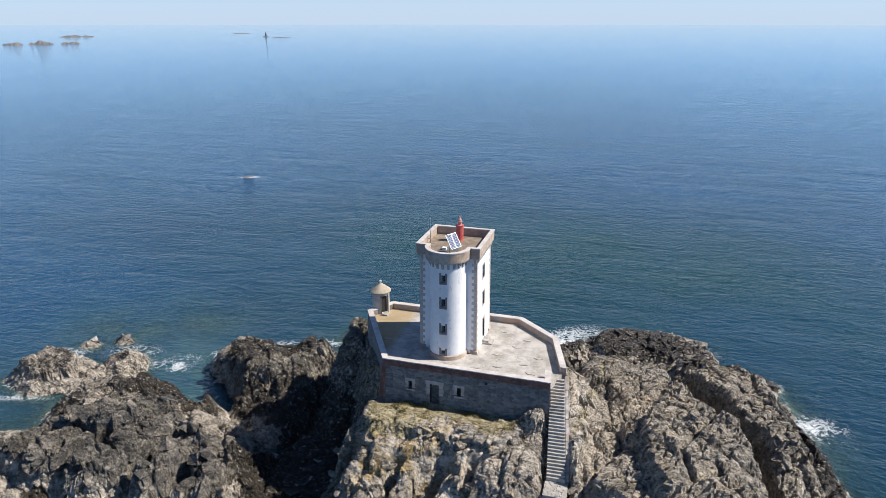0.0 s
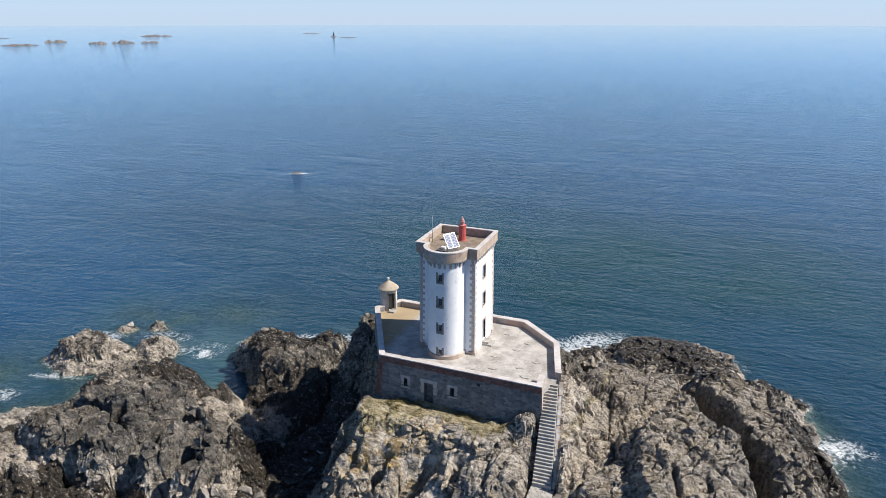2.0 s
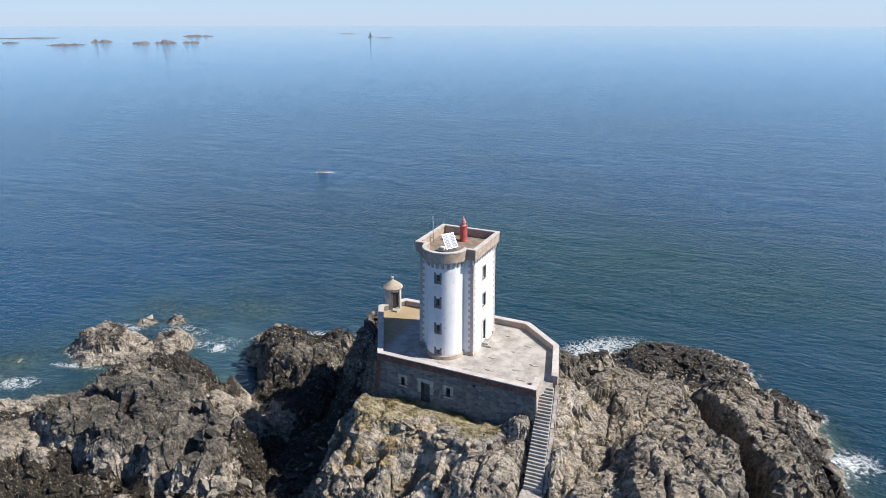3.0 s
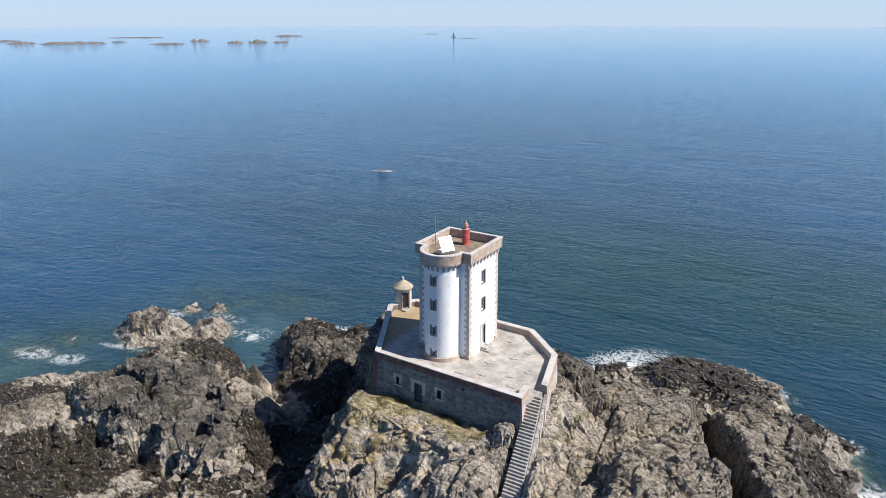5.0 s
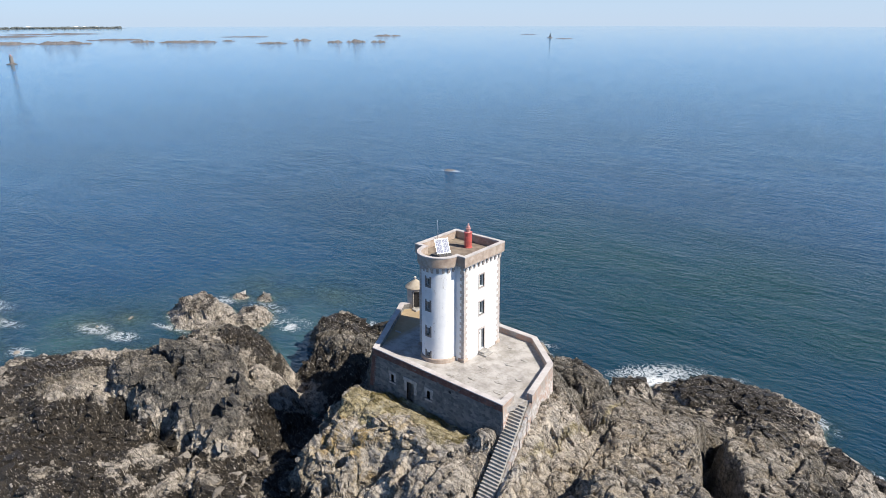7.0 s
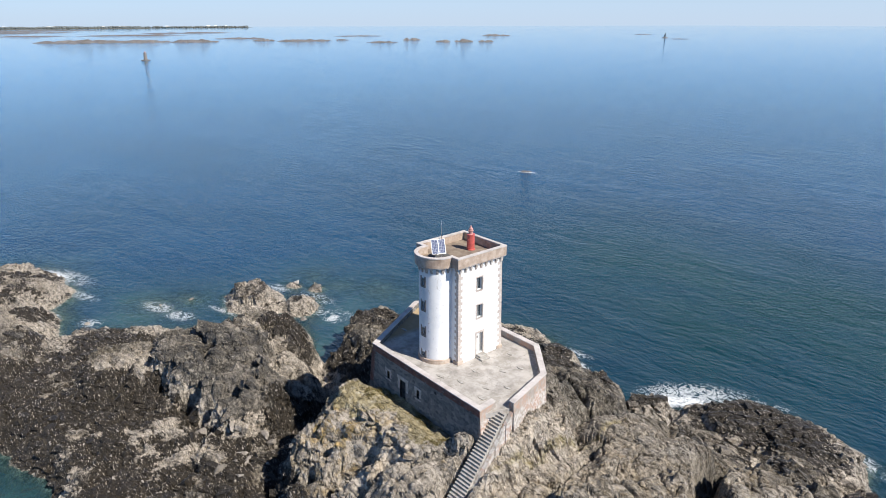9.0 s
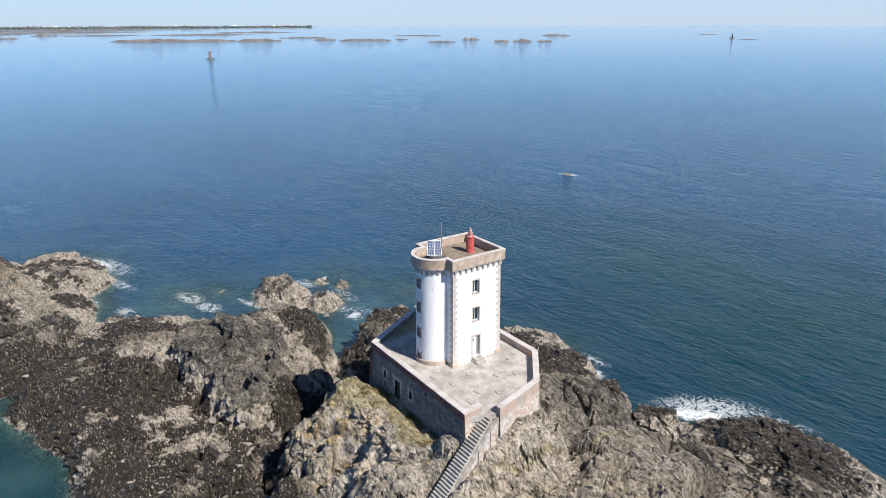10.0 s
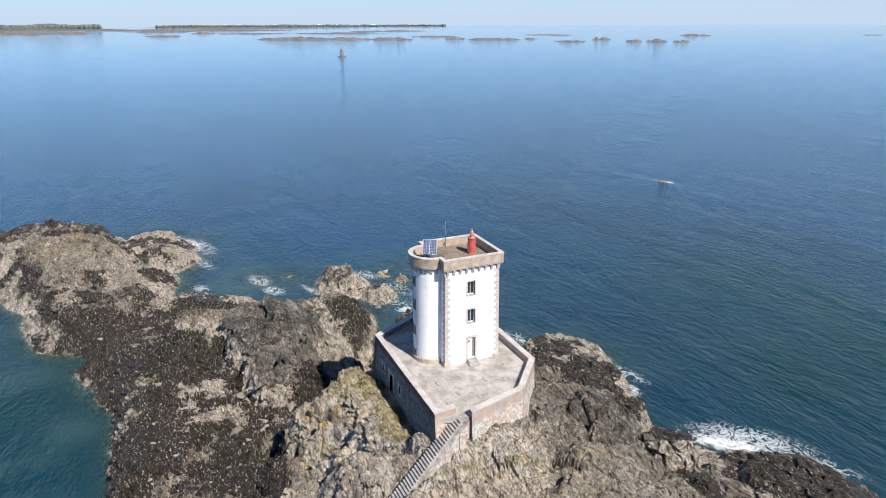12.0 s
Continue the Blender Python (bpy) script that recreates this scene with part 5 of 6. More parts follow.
for top, fall, gx, gy, corners in BENCHES[:4]:
    mx, my = np.mean([c[0] for c in corners]), np.mean([c[1] for c in corners])
    capped = np.maximum(capped, np.clip(1.5 - np.hypot(LX - mx, LY - my) / np.mean([math.hypot(c[0] - mx, c[1] - my) for c in corners]), 0, 1))
capped = np.maximum(capped, np.exp(-(((LX - 32.5) / 2.6) ** 4 + ((LY - 12) / 10) ** 4)))
capped = capped * np.clip(0.9 + 0.7 * mid, 0, 1)
seaface = np.clip((LY - 16.5 + 2.0 * broad) / 2, 0, 1) * np.clip((LX + 12) / 3, 0, 1) * np.clip((34 - LX) / 3, 0, 1) * np.clip((lean - 0.8) / 0.6, 0, 1)
weed = np.clip(np.maximum(weed, 0.95 * capped) * (1 - 0.75 * seaface), 0, 1)
pale = np.clip(pale + 0.9 * seaface, 0, 1)
tan_face = np.clip((lean - 0.8) / 0.5, 0, 1) * np.clip((6.3 - LZ) / 0.8, 0, 1) * np.clip((-14 - LX) / 2, 0, 1) * np.clip((LX + 44) / 3, 0, 1) * np.clip((-7 - LY) / 3, 0, 1)
pale = np.clip(pale + 0.9 * tan_face, 0, 1)
dark = dark * (1 - 0.8 * tan_face)
# weed cover here also paints the shade of the gully and knoll foot
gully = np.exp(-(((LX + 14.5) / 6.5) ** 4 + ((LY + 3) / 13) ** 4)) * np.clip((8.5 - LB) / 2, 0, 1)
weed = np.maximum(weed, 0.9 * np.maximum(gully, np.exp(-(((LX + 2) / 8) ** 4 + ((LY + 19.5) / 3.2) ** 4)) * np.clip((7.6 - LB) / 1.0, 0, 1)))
# west cliff of the knoll: brown rock, its shade painted in as well
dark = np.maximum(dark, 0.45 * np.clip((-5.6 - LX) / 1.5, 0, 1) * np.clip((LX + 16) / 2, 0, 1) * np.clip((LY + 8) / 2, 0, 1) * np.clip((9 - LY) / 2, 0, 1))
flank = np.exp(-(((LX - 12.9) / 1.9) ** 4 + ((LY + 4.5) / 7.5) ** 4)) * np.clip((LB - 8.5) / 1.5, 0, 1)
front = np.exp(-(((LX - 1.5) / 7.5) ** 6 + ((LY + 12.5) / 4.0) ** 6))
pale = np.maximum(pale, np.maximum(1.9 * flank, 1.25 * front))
slate = np.exp(-(((LX - 11.6) / 2.6) ** 4 + ((LY - 10.8) / 2.8) ** 4))
dark = np.maximum(dark, 0.9 * slate)
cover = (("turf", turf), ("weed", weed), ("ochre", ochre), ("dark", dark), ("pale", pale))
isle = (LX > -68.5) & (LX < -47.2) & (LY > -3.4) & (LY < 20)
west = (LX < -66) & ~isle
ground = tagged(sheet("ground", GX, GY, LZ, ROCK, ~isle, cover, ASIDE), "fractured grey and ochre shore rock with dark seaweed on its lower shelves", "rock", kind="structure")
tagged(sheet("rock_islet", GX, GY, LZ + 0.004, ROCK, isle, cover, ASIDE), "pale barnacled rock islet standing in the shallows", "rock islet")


def block_shapes(count, seed):
    """Angular blocks: boxes with corners and edges broken off along flat planes."""
    r = random.Random(seed)
    made = []
    for _ in range(count):
        bm = boxed(-1, 1, -1, 1, -1, 1)
        for v in bm.verts:
            v.co += Vector((r.uniform(-0.25, 0.25), r.uniform(-0.25, 0.25), r.uniform(-0.2, 0.2)))
        for _ in range(r.randint(2, 4)):
            n = Vector((r.gauss(0, 1), r.gauss(0, 1), r.gauss(0.25, 0.8))).normalized()
            geom = bm.verts[:] + bm.edges[:] + bm.faces[:]
            cut = bmesh.ops.bisect_plane(bm, geom=geom, plane_co=n * r.uniform(0.55, 0.95), plane_no=n, clear_outer=True)
            rim = [e for e in cut["geom_cut"] if isinstance(e, bmesh.types.BMEdge)]
            if len(rim) > 2:
                bmesh.ops.contextual_create(bm, geom=rim)
        bmesh.ops.triangulate(bm, faces=bm.faces)
        bm.normal_update()
        bm.verts.index_update()
        made.append((np.array([v.co[:] for v in bm.verts]), np.array([[v.index for v in f.verts] for f in bm.faces])))
        bm.free()
    return made


def crags(name, label, count, seed, chance, s0, s1, flatness, sink, turn, upright=0.3):
    """Blocks of broken rock bedded in the shore, joined: far too many to count."""
    r = np.random.RandomState(seed)
    shapes = block_shapes(28, seed)
    weight = (AREA * chance * np.sqrt(1 + np.minimum(slope, 3) ** 2)).ravel()
    pick = r.choice(weight.size, count, p=weight / weight.sum())
    gy, gx = np.gradient(LZ_SOFT, GY, GX)
    vs, fs, at, base = [], [], [], 0
    for k in pick:
        j, i = divmod(int(k), LX.shape[1])
        s = s0 + (s1 - s0) * r.rand() ** 2.5
        n = Vector((-float(gx[j, i]), -float(gy[j, i]), 1.0)).normalized()
        lean = n.lerp(Vector((0, 0, 1)), upright).normalized()
        q = Vector((0, 0, 1)).rotation_difference(lean)
        e = Euler((radians(r.normal(0, 11)), radians(r.normal(14, 10)), radians(turn + r.normal(0, 13))))
        m = np.array((q.to_matrix() @ e.to_matrix()))
        v, f = shapes[r.randint(len(shapes))]
        v = v * np.array([s * r.uniform(0.8, 1.5), s * r.uniform(0.5, 0.9), s * flatness * r.uniform(0.6, 1.2)])
        p = np.array([LX[j, i], LY[j, i], LZ_SOFT[j, i]]) - np.array(n) * s * flatness * r.uniform(sink - 0.3, sink + 0.3)
        vs.append(v @ m.T + p)
        fs.append(f + base)
        base += len(v)
        at.append(np.full((len(v), 1), k))
    vs, fs, at = np.concatenate(vs), np.concatenate(fs), np.concatenate(at).ravel().astype(np.int64)
    me = bpy.data.meshes.new(name)
    me.vertices.add(len(vs))
    me.vertices.foreach_set("co", vs.ravel().astype(np.float32))
    me.loops.add(fs.size)
    me.loops.foreach_set("vertex_index", fs.ravel().astype(np.int32))
    me.polygons.add(len(fs))
    me.polygons.foreach_set("loop_start", (np.arange(len(fs)) * 3).astype(np.int32))
    me.update(calc_edges=True)
    me.shade_flat()
    for key, values in cover:
        me.attributes.new(key, "FLOAT", "POINT").data.foreach_set("value", values.ravel()[at].astype(np.float32))
    me.materials.append(ROCK)
    return tagged(new(name, me), label, "rock", kind="stuff")


def single_blocks(parent, count, seed, x0, x1, y0, y1):
    """The nearest blocks of the knoll, each a piece of its own on a few shared meshes."""
    r = random.Random(seed)
    meshes = []
    for v, f in block_shapes(14, seed):
        me = bpy.data.meshes.new("rock_block")
        me.from_pydata((v * np.array([1.0, 0.7, 0.42])).tolist(), [], f.tolist())
        me.shade_flat()
        for key, value in (("turf", 0.0), ("weed", 0.0), ("ochre", 0.45), ("dark", 0.0), ("pale", 0.8)):
            me.attributes.new(key, "FLOAT", "POINT").data.foreach_set("value", np.full(len(v), value, np.float32))
        me.materials.append(ROCK)
        meshes.append(me)
    made = 0
    while made < count:
        x, y = r.uniform(x0, x1), r.uniform(y0, y1)
        i, j = int(np.searchsorted(GX, x)), int(np.searchsorted(GY, y))
        if off_limits[j, i] or LB[j, i] < 7.0 or turf[j, i] > 0.35:
            continue
        s = 0.14 + 0.34 * r.random() ** 2
        ob = new("rock_block", meshes[r.randrange(len(meshes))])
        ob.parent = parent
        ob.matrix_basis = pose(x, y, float(LZ_SOFT[j, i]) - 0.5 * s, r.gauss(0, 12), r.gauss(14, 10), 58 + r.gauss(0, 14)) @ Matrix.Diagonal((s, s, s, 1))
        made += 1


def softened(z, times):
    for _ in range(times):
        z = (z + np.roll(z, 1, 0) + np.roll(z, -1, 0) + np.roll(z, 1, 1) + np.roll(z, -1, 1)) / 5
    return z


LZ_SOFT = softened(LZ, 6)
off_limits = (inside(LX, LY) > -0.35) | ((LX > 9.6) & (LX < 13.2) & (LY < -4.2) & (LY > -13.6)) | ((LX > -5.4) & (LX < 7.6) & (LY > -8.3) & (LY < -6))
for ax, ay, bx, by, wide, deep, power in CLEFTS:
    if deep < 6.5 or deep == 7.0:
        continue
    t = np.clip(((LX - ax) * (bx - ax) + (LY - ay) * (by - ay)) / ((bx - ax) ** 2 + (by - ay) ** 2), 0, 1)
    off_limits = off_limits | (np.hypot(LX - ax - t * (bx - ax), LY - ay - t * (by - ay)) < wide + 0.45)
view = (LX > -66) & (LX < 42) & (LY > np.where(LX < -47, -4, -24)) & (LY < 38) & ~off_limits
knolltop = (LX > -6) & (LX < 9.5) & (LY > -16) & (LY < -7)
crags("rock_blocks", "angular fractured blocks of grey and ochre rock", 2600, 5, np.where(view & (turf < 0.2) & ~knolltop, np.clip((LB - 1.5) / 3, 0.12, 1), 0), 0.13, 0.62, 0.5, 1.02, 58)
bold = np.clip((slope - 0.9) / 0.8, 0, 1)
crags("rock_blocks", "slabs of jointed rock on the steep faces of the shore", 2000, 19, np.where((view & (turf < 0.2)), bold, 0), 0.16, 0.75, 0.42, 0.86, 58, 0.0)
flatland = (LB < 5.0) & (LB > 0.2) & (LX < 4) & (LY < -14) & ~off_limits
crags("shelf_stones", "low weed-covered stones of the drying shelf", 3800, 6, np.where(flatland, np.where(LX > -42, 1.0, 0.5), 0), 0.14, 0.75, 0.55, 0.35, 35)
far_west = (LX < -47) & (LY < -8) & (LB > 1.0)
crags("rock_blocks", "pale broken rock of the western headland", 2600, 8, np.where(far_west, 1.0, 0), 0.25, 1.3, 0.5, 0.85, 30)
rugged = (LX > -46) & (LX < -12) & (LY > -21) & (LY < 16) & (LB > 2.5)
crags("rock_blocks", "dark angular blocks of the western rock", 900, 9, np.where(rugged & ~off_limits, 1.0, 0), 0.18, 1.0, 0.55, 0.95, 70)
single_blocks(ground, 130, 15, -7, 10, -17.5, -9.5)
north_side = (LB < 7.5) & (LB > 0.3) & (LY > 8) & ~off_limits
crags("shelf_stones", "broken barnacled stones along the seaward shelf", 1600, 7, np.where(north_side, 1.0, 0), 0.16, 0.8, 0.55, 0.4, 50)


def rock_height(x, y):
    i = min(int(np.searchsorted(GX, x)), len(GX) - 1)
    j = min(int(np.searchsorted(GY, y)), len(GY) - 1)
    return float(LZ[j, i])


def boulder_material():
    m, nt, b = fresh("boulder_stone")
    v = place(nt, local=True)
    info = nt.nodes.new("ShaderNodeObjectInfo")
    c = steps(nt, grain(nt, v, 2.0, 7, 0.7), [(0.3, (0.17, 0.15, 0.13)), (0.5, (0.33, 0.295, 0.255)), (0.7, (0.47, 0.43, 0.38))])
    c = blend(nt, calc(nt, "MULTIPLY", info.outputs["Random"], 0.75), c, (0.10, 0.085, 0.065))
    nt.links.new(c, b.inputs["Base Color"])
    b.inputs["Roughness"].default_value = 0.9
    relief(nt, b, grain(nt, v, 5, 6, 0.7), 0.8, 0.08)
    return m


STONE = boulder_material()


def boulder_mesh(seed):
    bm = bmesh.new()
    bmesh.ops.create_icosphere(bm, subdivisions=2, radius=1.0)
    r = random.Random(seed)
    planes = [(Vector((r.gauss(0, 1), r.gauss(0, 1), r.gauss(0, 1))).normalized(), r.uniform(0.32, 0.7)) for _ in range(12)]
    for v in bm.verts:
        for n, d in planes:
            over = v.co.dot(n) - d
            if over > 0:
                v.co -= n * over
        v.co.z *= 0.7
    me = bpy.data.meshes.new("boulder")
    bm.to_mesh(me)
    bm.free()
    me.materials.append(STONE)
    return me


SHAPES = [boulder_mesh(s) for s in range(8)]
rnd = random.Random(12)


def scatter(count, x0, x1, y0, y1, low, high, s0, s1, label, group):
    made = 0
    for _ in range(count * 12):
        if made >= count:
            return
        x, y = rnd.uniform(x0, x1), rnd.uniform(y0, y1)
        z = rock_height(x, y)
        if not low < z < high:
            continue
        s = s0 + (s1 - s0) * rnd.random() ** 3
        ob = new("boulder", SHAPES[rnd.randrange(8)])
        ob.matrix_basis = pose(x, y, z + s * 0.12, rnd.uniform(-15, 15), rnd.uniform(-15, 15), rnd.uniform(0, 360)) @ Matrix.Diagonal((s, s * rnd.uniform(0.6, 1.0), s * rnd.uniform(0.6, 1.0), 1))
        tagged(ob, label, "boulder", group)
        made += 1


scatter(280, -36, 2, -34, -19, 1.0, 5.2, 0.10, 0.46, "pale broken boulder lying among dark seaweed", "boulders on the weed flat")
scatter(45, -22, -6, -22, -2, 0.5, 4.5, 0.3, 1.1, "angular boulder fallen into the shaded gully", "gully boulders")
scatter(50, -62, -38, -38, -14, 0.8, 4.2, 0.2, 0.8, "pale boulder on the weed-covered western shelf", "boulders on the western shelf")
for x, y, s in ((-59.1, 12.0, 0.95), (-55.0, 14.2, 0.8), (-50.6, 10.2, 0.9), (-48.0, 9.6, 0.7), (-45.4, 6.0, 0.8), (36.0, 18.6, 0.9), (-66.4, -10.0, 0.5), (-65.6, -5.0, 0.6), (-66.6, -21.4, 0.6)):
    ob = new("boulder", SHAPES[int(abs(x * 7)) % 8])
    ob.matrix_basis = pose(x, y, max(rock_height(x, y), -0.2) + 0.25 * s, 10, -8, x * 31) @ Matrix.Diagonal((s * 1.2, s, s * 1.1, 1))
    tagged(ob, "pale rock standing out of the shallow water", "boulder", "rocks awash")


def tuft_material():
    m, nt, b = fresh("dry_turf")
    info = nt.nodes.new("ShaderNodeNewGeometry")
    c = steps(nt, info.outputs["Random Per Island"], [(0.0, (0.07, 0.075, 0.02)), (0.5, (0.17, 0.135, 0.045)), (1.0, (0.29, 0.21, 0.085))])
    nt.links.new(c, b.inputs["Base Color"])
    b.inputs["Roughness"].default_value = 0.9
    return m


# dry turf in the hollows of the ledge before the cellar
verts, faces = [], []
for _ in range(1500):
    cx, cy = rnd.uniform(-5.5, 8.0), -7.3 - abs(rnd.gauss(0, 1.5))
    if smooth_noise(np.array([cx]), np.array([cy]), 1.1, 91)[0] < 0.12:
        continue
    z = rock_height(cx, cy)
    if z < 10.8:
        continue
    for _ in range(16):
        a, l = rnd.uniform(0, math.tau), rnd.uniform(0.05, 0.15)
        px, py = cx + rnd.gauss(0, 0.09), cy + rnd.gauss(0, 0.09)
        k = len(verts)
        verts += [(px - 0.02 * math.sin(a), py + 0.02 * math.cos(a), z - 0.05), (px + 0.02 * math.sin(a), py - 0.02 * math.cos(a), z - 0.05), (px + l * 0.7 * math.cos(a), py + l * 0.7 * math.sin(a), z + l)]
        faces.append((k, k + 1, k + 2))
me = bpy.data.meshes.new("grass")
me.from_pydata(verts, [], faces)
me.materials.append(tuft_material())
tagged(new("grass", me), "short dry turf growing on the rock ledge", "grass", kind="stuff")

# ---- the sea ----


def stretch(lo, hi, step, far):
    near = np.arange(lo, hi + step / 2, step)
    out, d, p = [], step, hi
    while p < far:
        d *= 1.35
        p += d
        out.append(min(p, far))
    back, d, p = [], step, lo
    while p > -far:
        d *= 1.35
        p -= d
        back.append(max(p, -far))
    return np.concatenate([back[::-1], near, out])


SX, SY = stretch(-130, 70, 0.55, 4900), stretch(-75, 124, 0.55, 4900)
WX, WY = np.meshgrid(SX, SY)
bed, body = shore(WX, WY)
depth = np.maximum(-body, 0)
shoal = (0.5 * np.exp(-depth / 6.5) + 0.5 * np.exp(-depth / 2.0)) * np.where(WX < -8, 1.0, 0.6) * np.clip(0.75 + 0.35 * fractal(WX, WY, 6.0, 401, 3), 0, 1)
pool = np.exp(-(((WX + 30) / 26) ** 4 + ((WY + 46) / 15) ** 4)) * np.clip(0.62 + 0.75 * fractal(WX, WY, 9.0, 405, 4), 0.05, 1)
bay = np.maximum(np.exp(-(((WX + 48) / 19) ** 2 + ((WY - 9) / 12) ** 2)), np.exp(-(((WX + 67) / 15) ** 2 + ((WY + 14) / 10) ** 2))) * np.clip(0.6 + 0.6 * fractal(WX, WY, 9.0, 409, 3), 0, 1)
shoal = np.clip(np.maximum(shoal, np.maximum(0.7 * pool, 1.0 * bay)), 0, 1)
clear = np.exp(-np.maximum(-bed, 0) / 0.55)
shelf = np.exp(-(((WX - 4) / 62) ** 2 + ((WY - 74) / 34) ** 2)) + 0.45 * np.exp(-(((WX - 30) / 110) ** 2 + ((WY - 30) / 60) ** 2)) + 0.95 * np.exp(-(((WX + 35) / 34) ** 4 + ((WY + 52) / 24) ** 4))
foam = np.zeros(WX.shape)
edge = np.exp(-(np.maximum(-bed, 0) / 0.22) ** 2) * (bed < 0.4)
sea_side = np.clip((WY + 8 - 0.25 * (WX + 30)) / 6, 0, 1) + np.clip((WX - 30) / 3, 0, 1) + np.clip((-60 - WX) / 4, 0, 1) * np.clip((WY + 30) / 6, 0, 1)
foam = 0.62 * edge * np.clip(sea_side, 0, 1) * np.clip(0.65 + 0.6 * fractal(WX, WY, 5.0, 431, 3), 0, 1)


def surf(x, y, rx, ry, turn, amount):
    global foam
    ca, sa = math.cos(radians(turn)), math.sin(radians(turn))
    u, v = (WX - x) * ca + (WY - y) * sa, -(WX - x) * sa + (WY - y) * ca
    foam = np.maximum(foam, amount * np.exp(-((u / rx) ** 2 + (v / ry) ** 2) ** 1.5))


surf(7.2, 31.0, 5.2, 1.6, 46, 0.88)
surf(8.0, 33.6, 8.5, 3.8, 42, 0.56)
surf(14.0, 37.6, 5.0, 1.6, 30, 0.5)
surf(37.6, 18.6, 2.4, 1.7, 10, 0.8)
surf(38.2, 18.8, 4.6, 3.4, 10, 0.58)
surf(34.6, 27.0, 2.6, 2.6, 10, 0.7)
surf(37.5, 11.0, 1.6, 7.0, 10, 0.5)
surf(27.5, 35.5, 3.0, 1.4, -30, 0.52)
surf(-42.8, 9.8, 1.4, 1.8, 40, 0.7)
surf(-43.0, 11.0, 4.0, 4.0, 40, 0.34)
surf(-46.0, 2.6, 2.6, 0.8, 20, 0.6)
surf(-36.0, 12.6, 0.9, 3.0, -20, 0.66)
surf(-57.0, -2.6, 5.0, 0.8, 15, 0.55)
surf(-47.0, 9.6, 4.0, 2.4, 20, 0.44)
surf(-52.0, 12.0, 5.5, 2.4, 15, 0.46)
surf(-60.5, 9.0, 4.0, 2.2, 30, 0.5)
surf(-31.0, 19.5, 6.0, 2.2, 15, 0.56)
surf(-38.5, 15.0, 2.6, 1.8, 30, 0.66)
surf(-94.0, -21.0, 6.0, 2.0, 20, 0.85)
surf(-92.0, -20.0, 10.0, 3.4, 20, 0.55)
surf(-80.0, -19.5, 6.0, 1.8, 20, 0.48)
surf(-66.0, -10.5, 4.5, 2.2, 20, 0.6)
surf(-60.0, -9.0, 3.5, 2.0, 20, 0.58)
surf(-66.5, -21.0, 3.0, 2.0, 20, 0.5)
surf(-8.0, 27.6, 3.0, 1.6, 25, 0.9)
surf(-12.0, 29.5, 6.0, 2.0, 25, 0.56)
surf(-24.0, 22.5, 6.0, 1.8, 10, 0.5)
surf(-97.0, 113.8, 3.6, 1.4, 20, 0.72)
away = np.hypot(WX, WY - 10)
# flattens ripples far out; the sea's painted haze follows it too
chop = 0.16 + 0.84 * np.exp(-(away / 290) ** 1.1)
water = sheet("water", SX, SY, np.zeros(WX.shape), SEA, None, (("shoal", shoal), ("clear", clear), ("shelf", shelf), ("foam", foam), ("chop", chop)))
tagged(water, "rippled blue-green sea with foam along the rocks", "sea", kind="structure")
sea_floor = bmesh.new()
bmesh.ops.create_grid(sea_floor, x_segments=2, y_segments=2, size=400)
for v in sea_floor.verts:
    v.co.z = -3.65
tagged(part("sea_bed", sea_floor, LEAD), "dark sea bed below the shallows", "sea bed", kind="structure")

# ---- distance ----
REEF = masonry("reef_rock", (0.09, 0.082, 0.078), (0.155, 0.14, 0.13), (0.25, 0.225, 0.205), 0.08, (0.10, 0.085, 0.06), 0.5, 0.3)
COAST = masonry("coast_ground", (0.07, 0.072, 0.05), (0.12, 0.115, 0.085), (0.19, 0.175, 0.14), 0.02, (0.06, 0.07, 0.04), 0.6, 0.5)
# foliage greyed and lightened: some distance haze is in its colour
HAZY_WOOD = masonry("hazy_coast_trees", (0.10, 0.118, 0.115), (0.125, 0.142, 0.138), (0.155, 0.170, 0.16), 0.05, (0.03, 0.035, 0.02), 0.4, 0.5)


def low_rock(name, x, y, long, wide, high, seed, label, category, material=None, group=""):
    """A long low rock or shore, side on to the light tower, lumpy along its length."""
    away = math.atan2(y, x) + math.pi / 2
    n, m = 36, 9
    u = np.linspace(-1, 1, n)[None, :].repeat(m, 0)
    v = np.linspace(-1, 1, m)[:, None].repeat(n, 1)
    r = np.sqrt(u ** 2 + v ** 2)
    lump = 0.55 + 0.45 * fractal(u * 5 + seed * 9.1, v * 2, 1.0, seed, 4) + 0.15 * fractal(u * 16 + seed, v * 5, 1.0, seed + 5, 2)
    z = high * np.clip(1.15 - r ** 2.2, -0.3, 1) * np.clip(lump, 0.08, 1.4) - 0.12 * high
    co = np.stack([u * long / 2 * math.cos(away) - v * wide / 2 * math.sin(away), u * long / 2 * math.sin(away) + v * wide / 2 * math.cos(away), z], -1).reshape(-1, 3)
    quads = [(j * n + i, j * n + i + 1, (j + 1) * n + i + 1, (j + 1) * n + i) for j in range(m - 1) for i in range(n - 1)]
    me = bpy.data.meshes.new(name)
    me.from_pydata(co.tolist(), [], quads)
    me.shade_flat()
    me.materials.append(material or REEF)
    ob = new(name, me)
    ob.location = (x, y, 0)
    return tagged(ob, label, category, group)


def reef(x, y, long, high, seed):
    return low_rock("reef", x, y, long, min(long * 0.35 + 12, long * 0.6), 0.72 * high, seed, "low brown reef drying far out in the sea", "reef", None, "distant reefs")


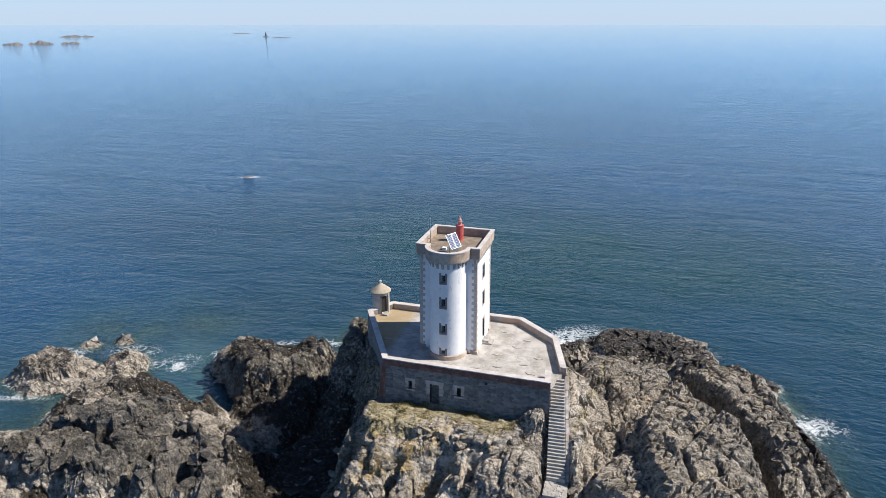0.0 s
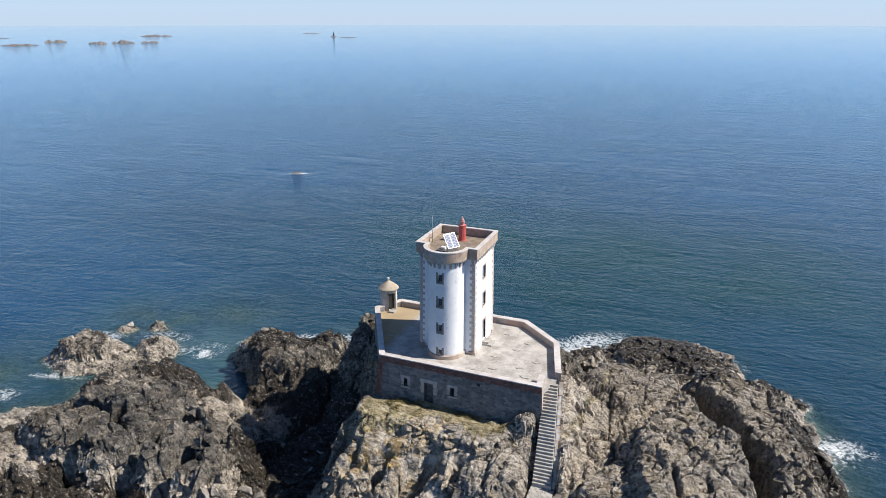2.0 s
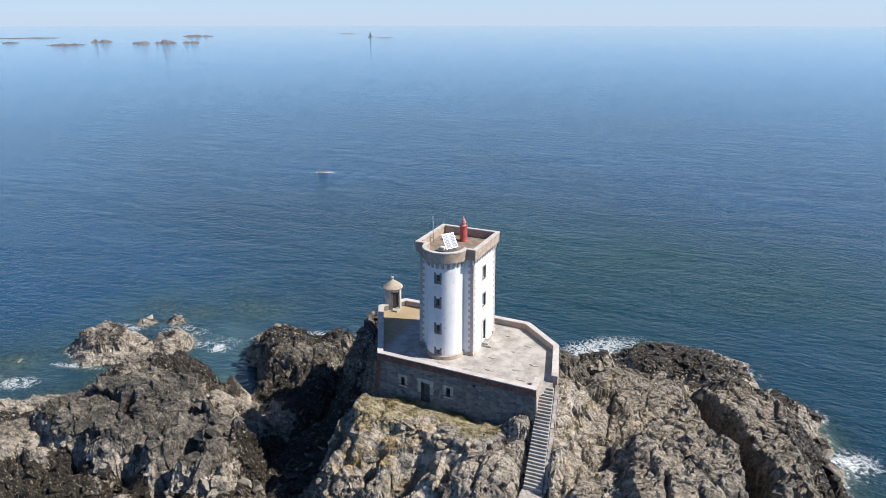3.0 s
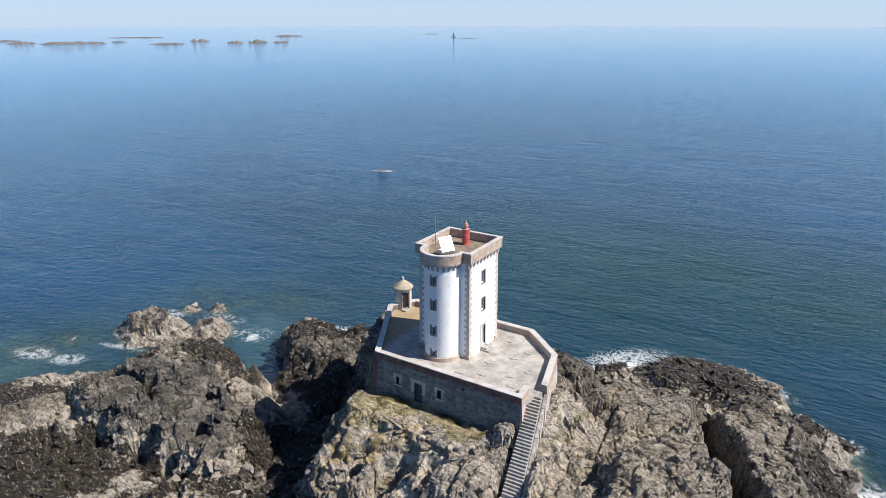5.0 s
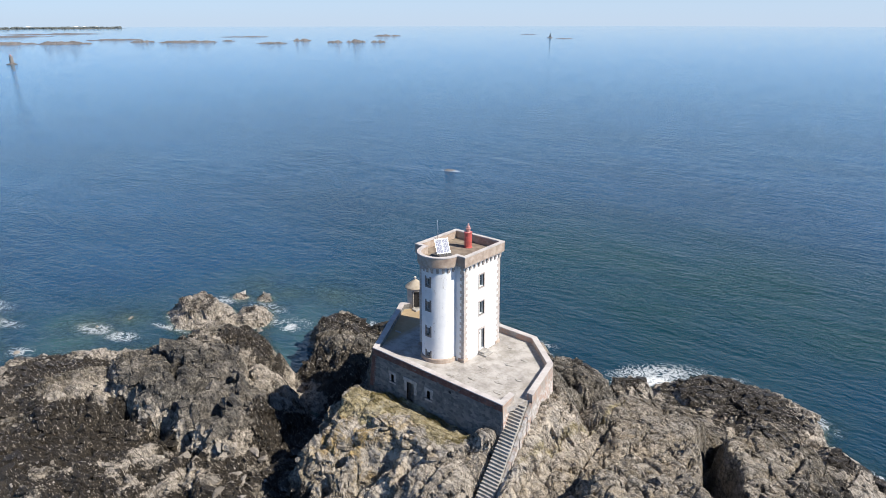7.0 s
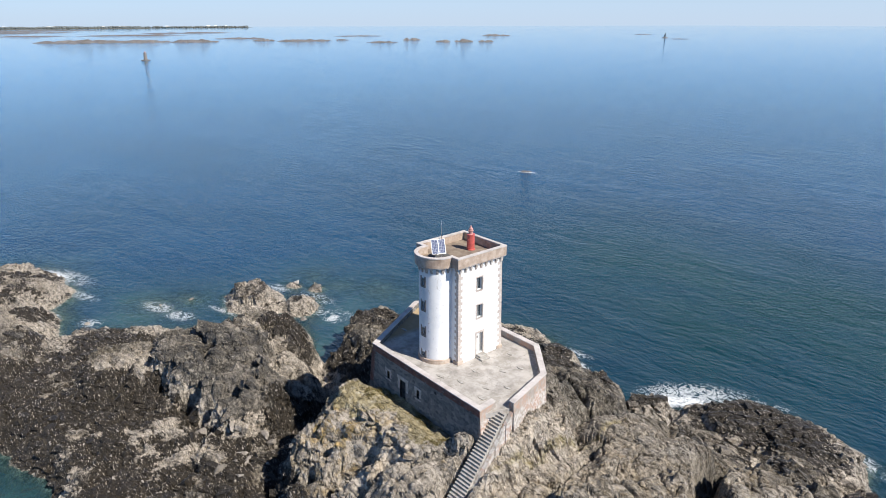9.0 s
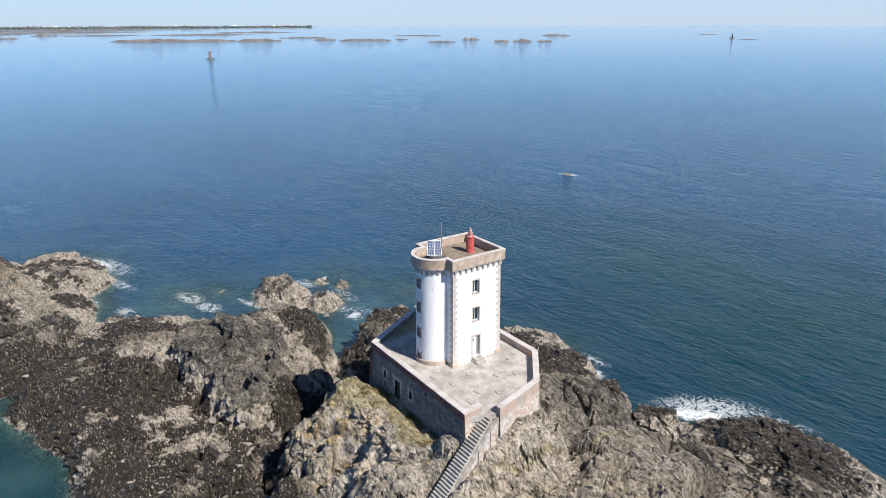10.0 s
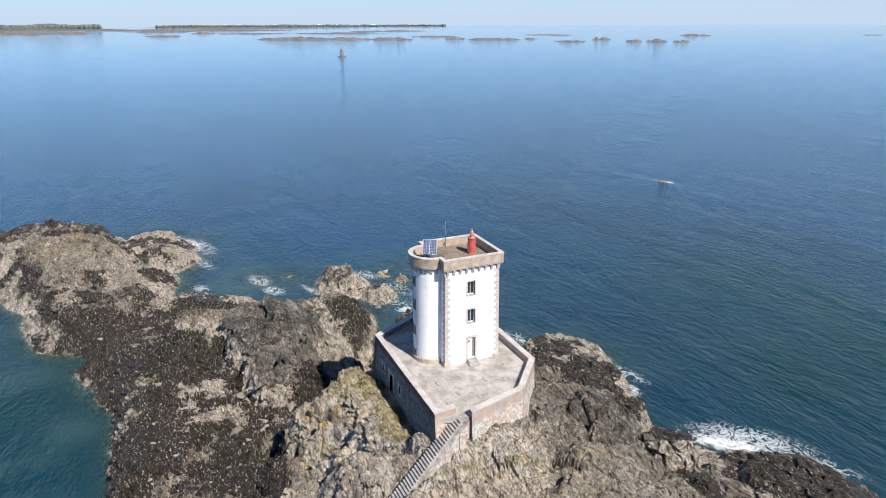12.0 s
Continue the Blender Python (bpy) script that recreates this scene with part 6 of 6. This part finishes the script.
reef(-97.6, 114.2, 4.0, 0.6, 1)
reef(-1620, 350, 260, 11, 2)
reef(-1560, 440, 120, 9, 3)
reef(-1690, 270, 70, 7, 4)
reef(-1500, 520, 110, 10, 5)
reef(-1700, 720, 140, 5, 6)
reef(-1480, 680, 55, 8, 7)
reef(-1380, 735, 130, 10, 8)
reef(-1395, 845, 32, 6, 9)
reef(-1180, 815, 70, 6, 10)
reef(-1275, 965, 46, 8, 11)
reef(-1120, 935, 36, 7, 12)
reef(-1095, 975, 44, 11, 13)
reef(-1060, 1010, 36, 7, 14)
reef(-1460, 1430, 90, 8, 15)
reef(-1720, 1100, 160, 4, 16)
reef(-2120, 30, 110, 8, 17)
reef(-2500, 175, 90, 11, 18)
reef(-2400, 330, 260, 5, 19)
reef(-2700, -360, 420, 16, 20)
reef(-2900, 60, 300, 9, 21)
reef(-2300, 620, 330, 6, 22)
reef(-2600, 900, 360, 6, 23)
reef(-3100, 350, 520, 9, 24)
reef(-3550, -330, 900, 8, 31)
reef(-3700, 420, 900, 7, 32)
reef(-3300, -40, 420, 6, 33)
reef(-1250, 1890, 60, 2.5, 25)
reef(-880, 1500, 50, 2.0, 26)


def coast(x, y, long, high, seed, woods):
    c = low_rock("distant_coast", x, y, long, 500, 0.45 * high, seed, "low wooded coast on the horizon with pale houses", "coast", COAST, "distant coast")
    away = math.atan2(y, x) + math.pi / 2
    r = random.Random(seed)
    vs, fs = [], []
    for _ in range(woods):
        u = r.uniform(-0.42, 0.42) * long
        w = r.uniform(-110, 110)
        px, py = u * math.cos(away) - w * math.sin(away), u * math.sin(away) + w * math.cos(away)
        swell = 0.5 + 0.5 * math.sin(u / long * 23 + seed) * math.sin(u / long * 9 + 2 * seed)
        h, q = (0.3 + 0.4 * r.random() + 0.45 * swell) * high * 0.55 + r.uniform(4, 9), r.uniform(5, 13)
        k = len(vs)
        for up, wide in ((0.0, 0.8), (0.55, 1.0), (0.86, 0.62)):
            for i in range(7):
                a = i / 7 * math.tau
                w2 = q * wide * r.uniform(0.8, 1.15)
                vs.append((px + w2 * math.cos(a), py + w2 * math.sin(a), h * up * r.uniform(0.92, 1.06)))
        vs.append((px, py, h))
        for i in range(7):
            o = (i + 1) % 7
            fs += [(k + i, k + o, k + 7 + o, k + 7 + i), (k + 7 + i, k + 7 + o, k + 14 + o, k + 14 + i), (k + 14 + i, k + 14 + o, k + 21)]
    me = bpy.data.meshes.new("coastal_wood")
    me.from_pydata(vs, [], fs)
    me.shade_flat()
    me.materials.append(HAZY_WOOD)
    o = new("coastal_wood", me)
    o.parent = c
    tagged(o, "dark belt of coastal trees", kind="stuff")
    for i in range(max(3, woods // 40)):
        u = r.uniform(-0.42, 0.42) * long
        w = 90 + r.uniform(0, 60)
        px, py = u * math.cos(away) + w * math.sin(away), u * math.sin(away) - w * math.cos(away)
        b = bmesh.new()
        s = r.uniform(7, 14)
        box(b, -s, s, -6, 6, 0, 7)
        top = [b.verts.new(p) for p in ((-s, -6.5, 7), (s, -6.5, 7), (s, 6.5, 7), (-s, 6.5, 7), (-s, 0, 12), (s, 0, 12))]
        for f in ((0, 1, 5, 4), (2, 3, 4, 5), (0, 4, 3), (1, 2, 5)):
            b.faces.new([top[t] for t in f])
        b.transform(Matrix.Translation((px, py, high * 0.16)) @ Matrix.Rotation(away, 4, "Z"))
        me = bpy.data.meshes.new("house")
        b.to_mesh(me)
        b.free()
        me.materials.append(PAINTED)
        h = new("house", me)
        h.parent = c
    return c


coast(-3950, -700, 1150, 40, 41, 620)
coast(-4560, 700, 1500, 15, 42, 520)
coast(-4450, 1650, 700, 9, 43, 160)

# ---- sea marks ----
bx, by = -822.0, 213.5
mark = thing("sea_beacon", (bx, by, 0), "faded red masonry beacon tower standing in the sea", "beacon")
part("foot", lathe([(6.0, -1.0), (5.4, 0.5), (3.0, 1.1), (0, 1.2)], (bx, by), 20), LEAD, mark)
part("shaft", lathe([(2.2, 1.0), (1.9, 5.5), (1.75, 8.0), (2.1, 8.2), (2.1, 8.7), (0, 8.7)], (bx, by), 20), SURROUND, mark, "weathered grey masonry shaft")
part("topmark", lathe([(0.5, 8.7), (0.5, 9.2), (1.0, 9.3), (1.0, 10.6), (0, 10.7)], (bx, by), 12), PINK, mark)
fx, fy = -965.0, 1568.0
post = thing("cardinal_mark", (fx, fy, 0), "dark slender beacon tower on a distant reef", "beacon")
part("foot", lathe([(9, -1), (6, 1.5), (0, 2)], (fx, fy), 16), REEF, post)
part("shaft", lathe([(2.0, 1.5), (1.7, 7.5), (1.1, 7.8), (0.9, 11.5), (0, 11.6)], (fx, fy), 16), DARK, post)
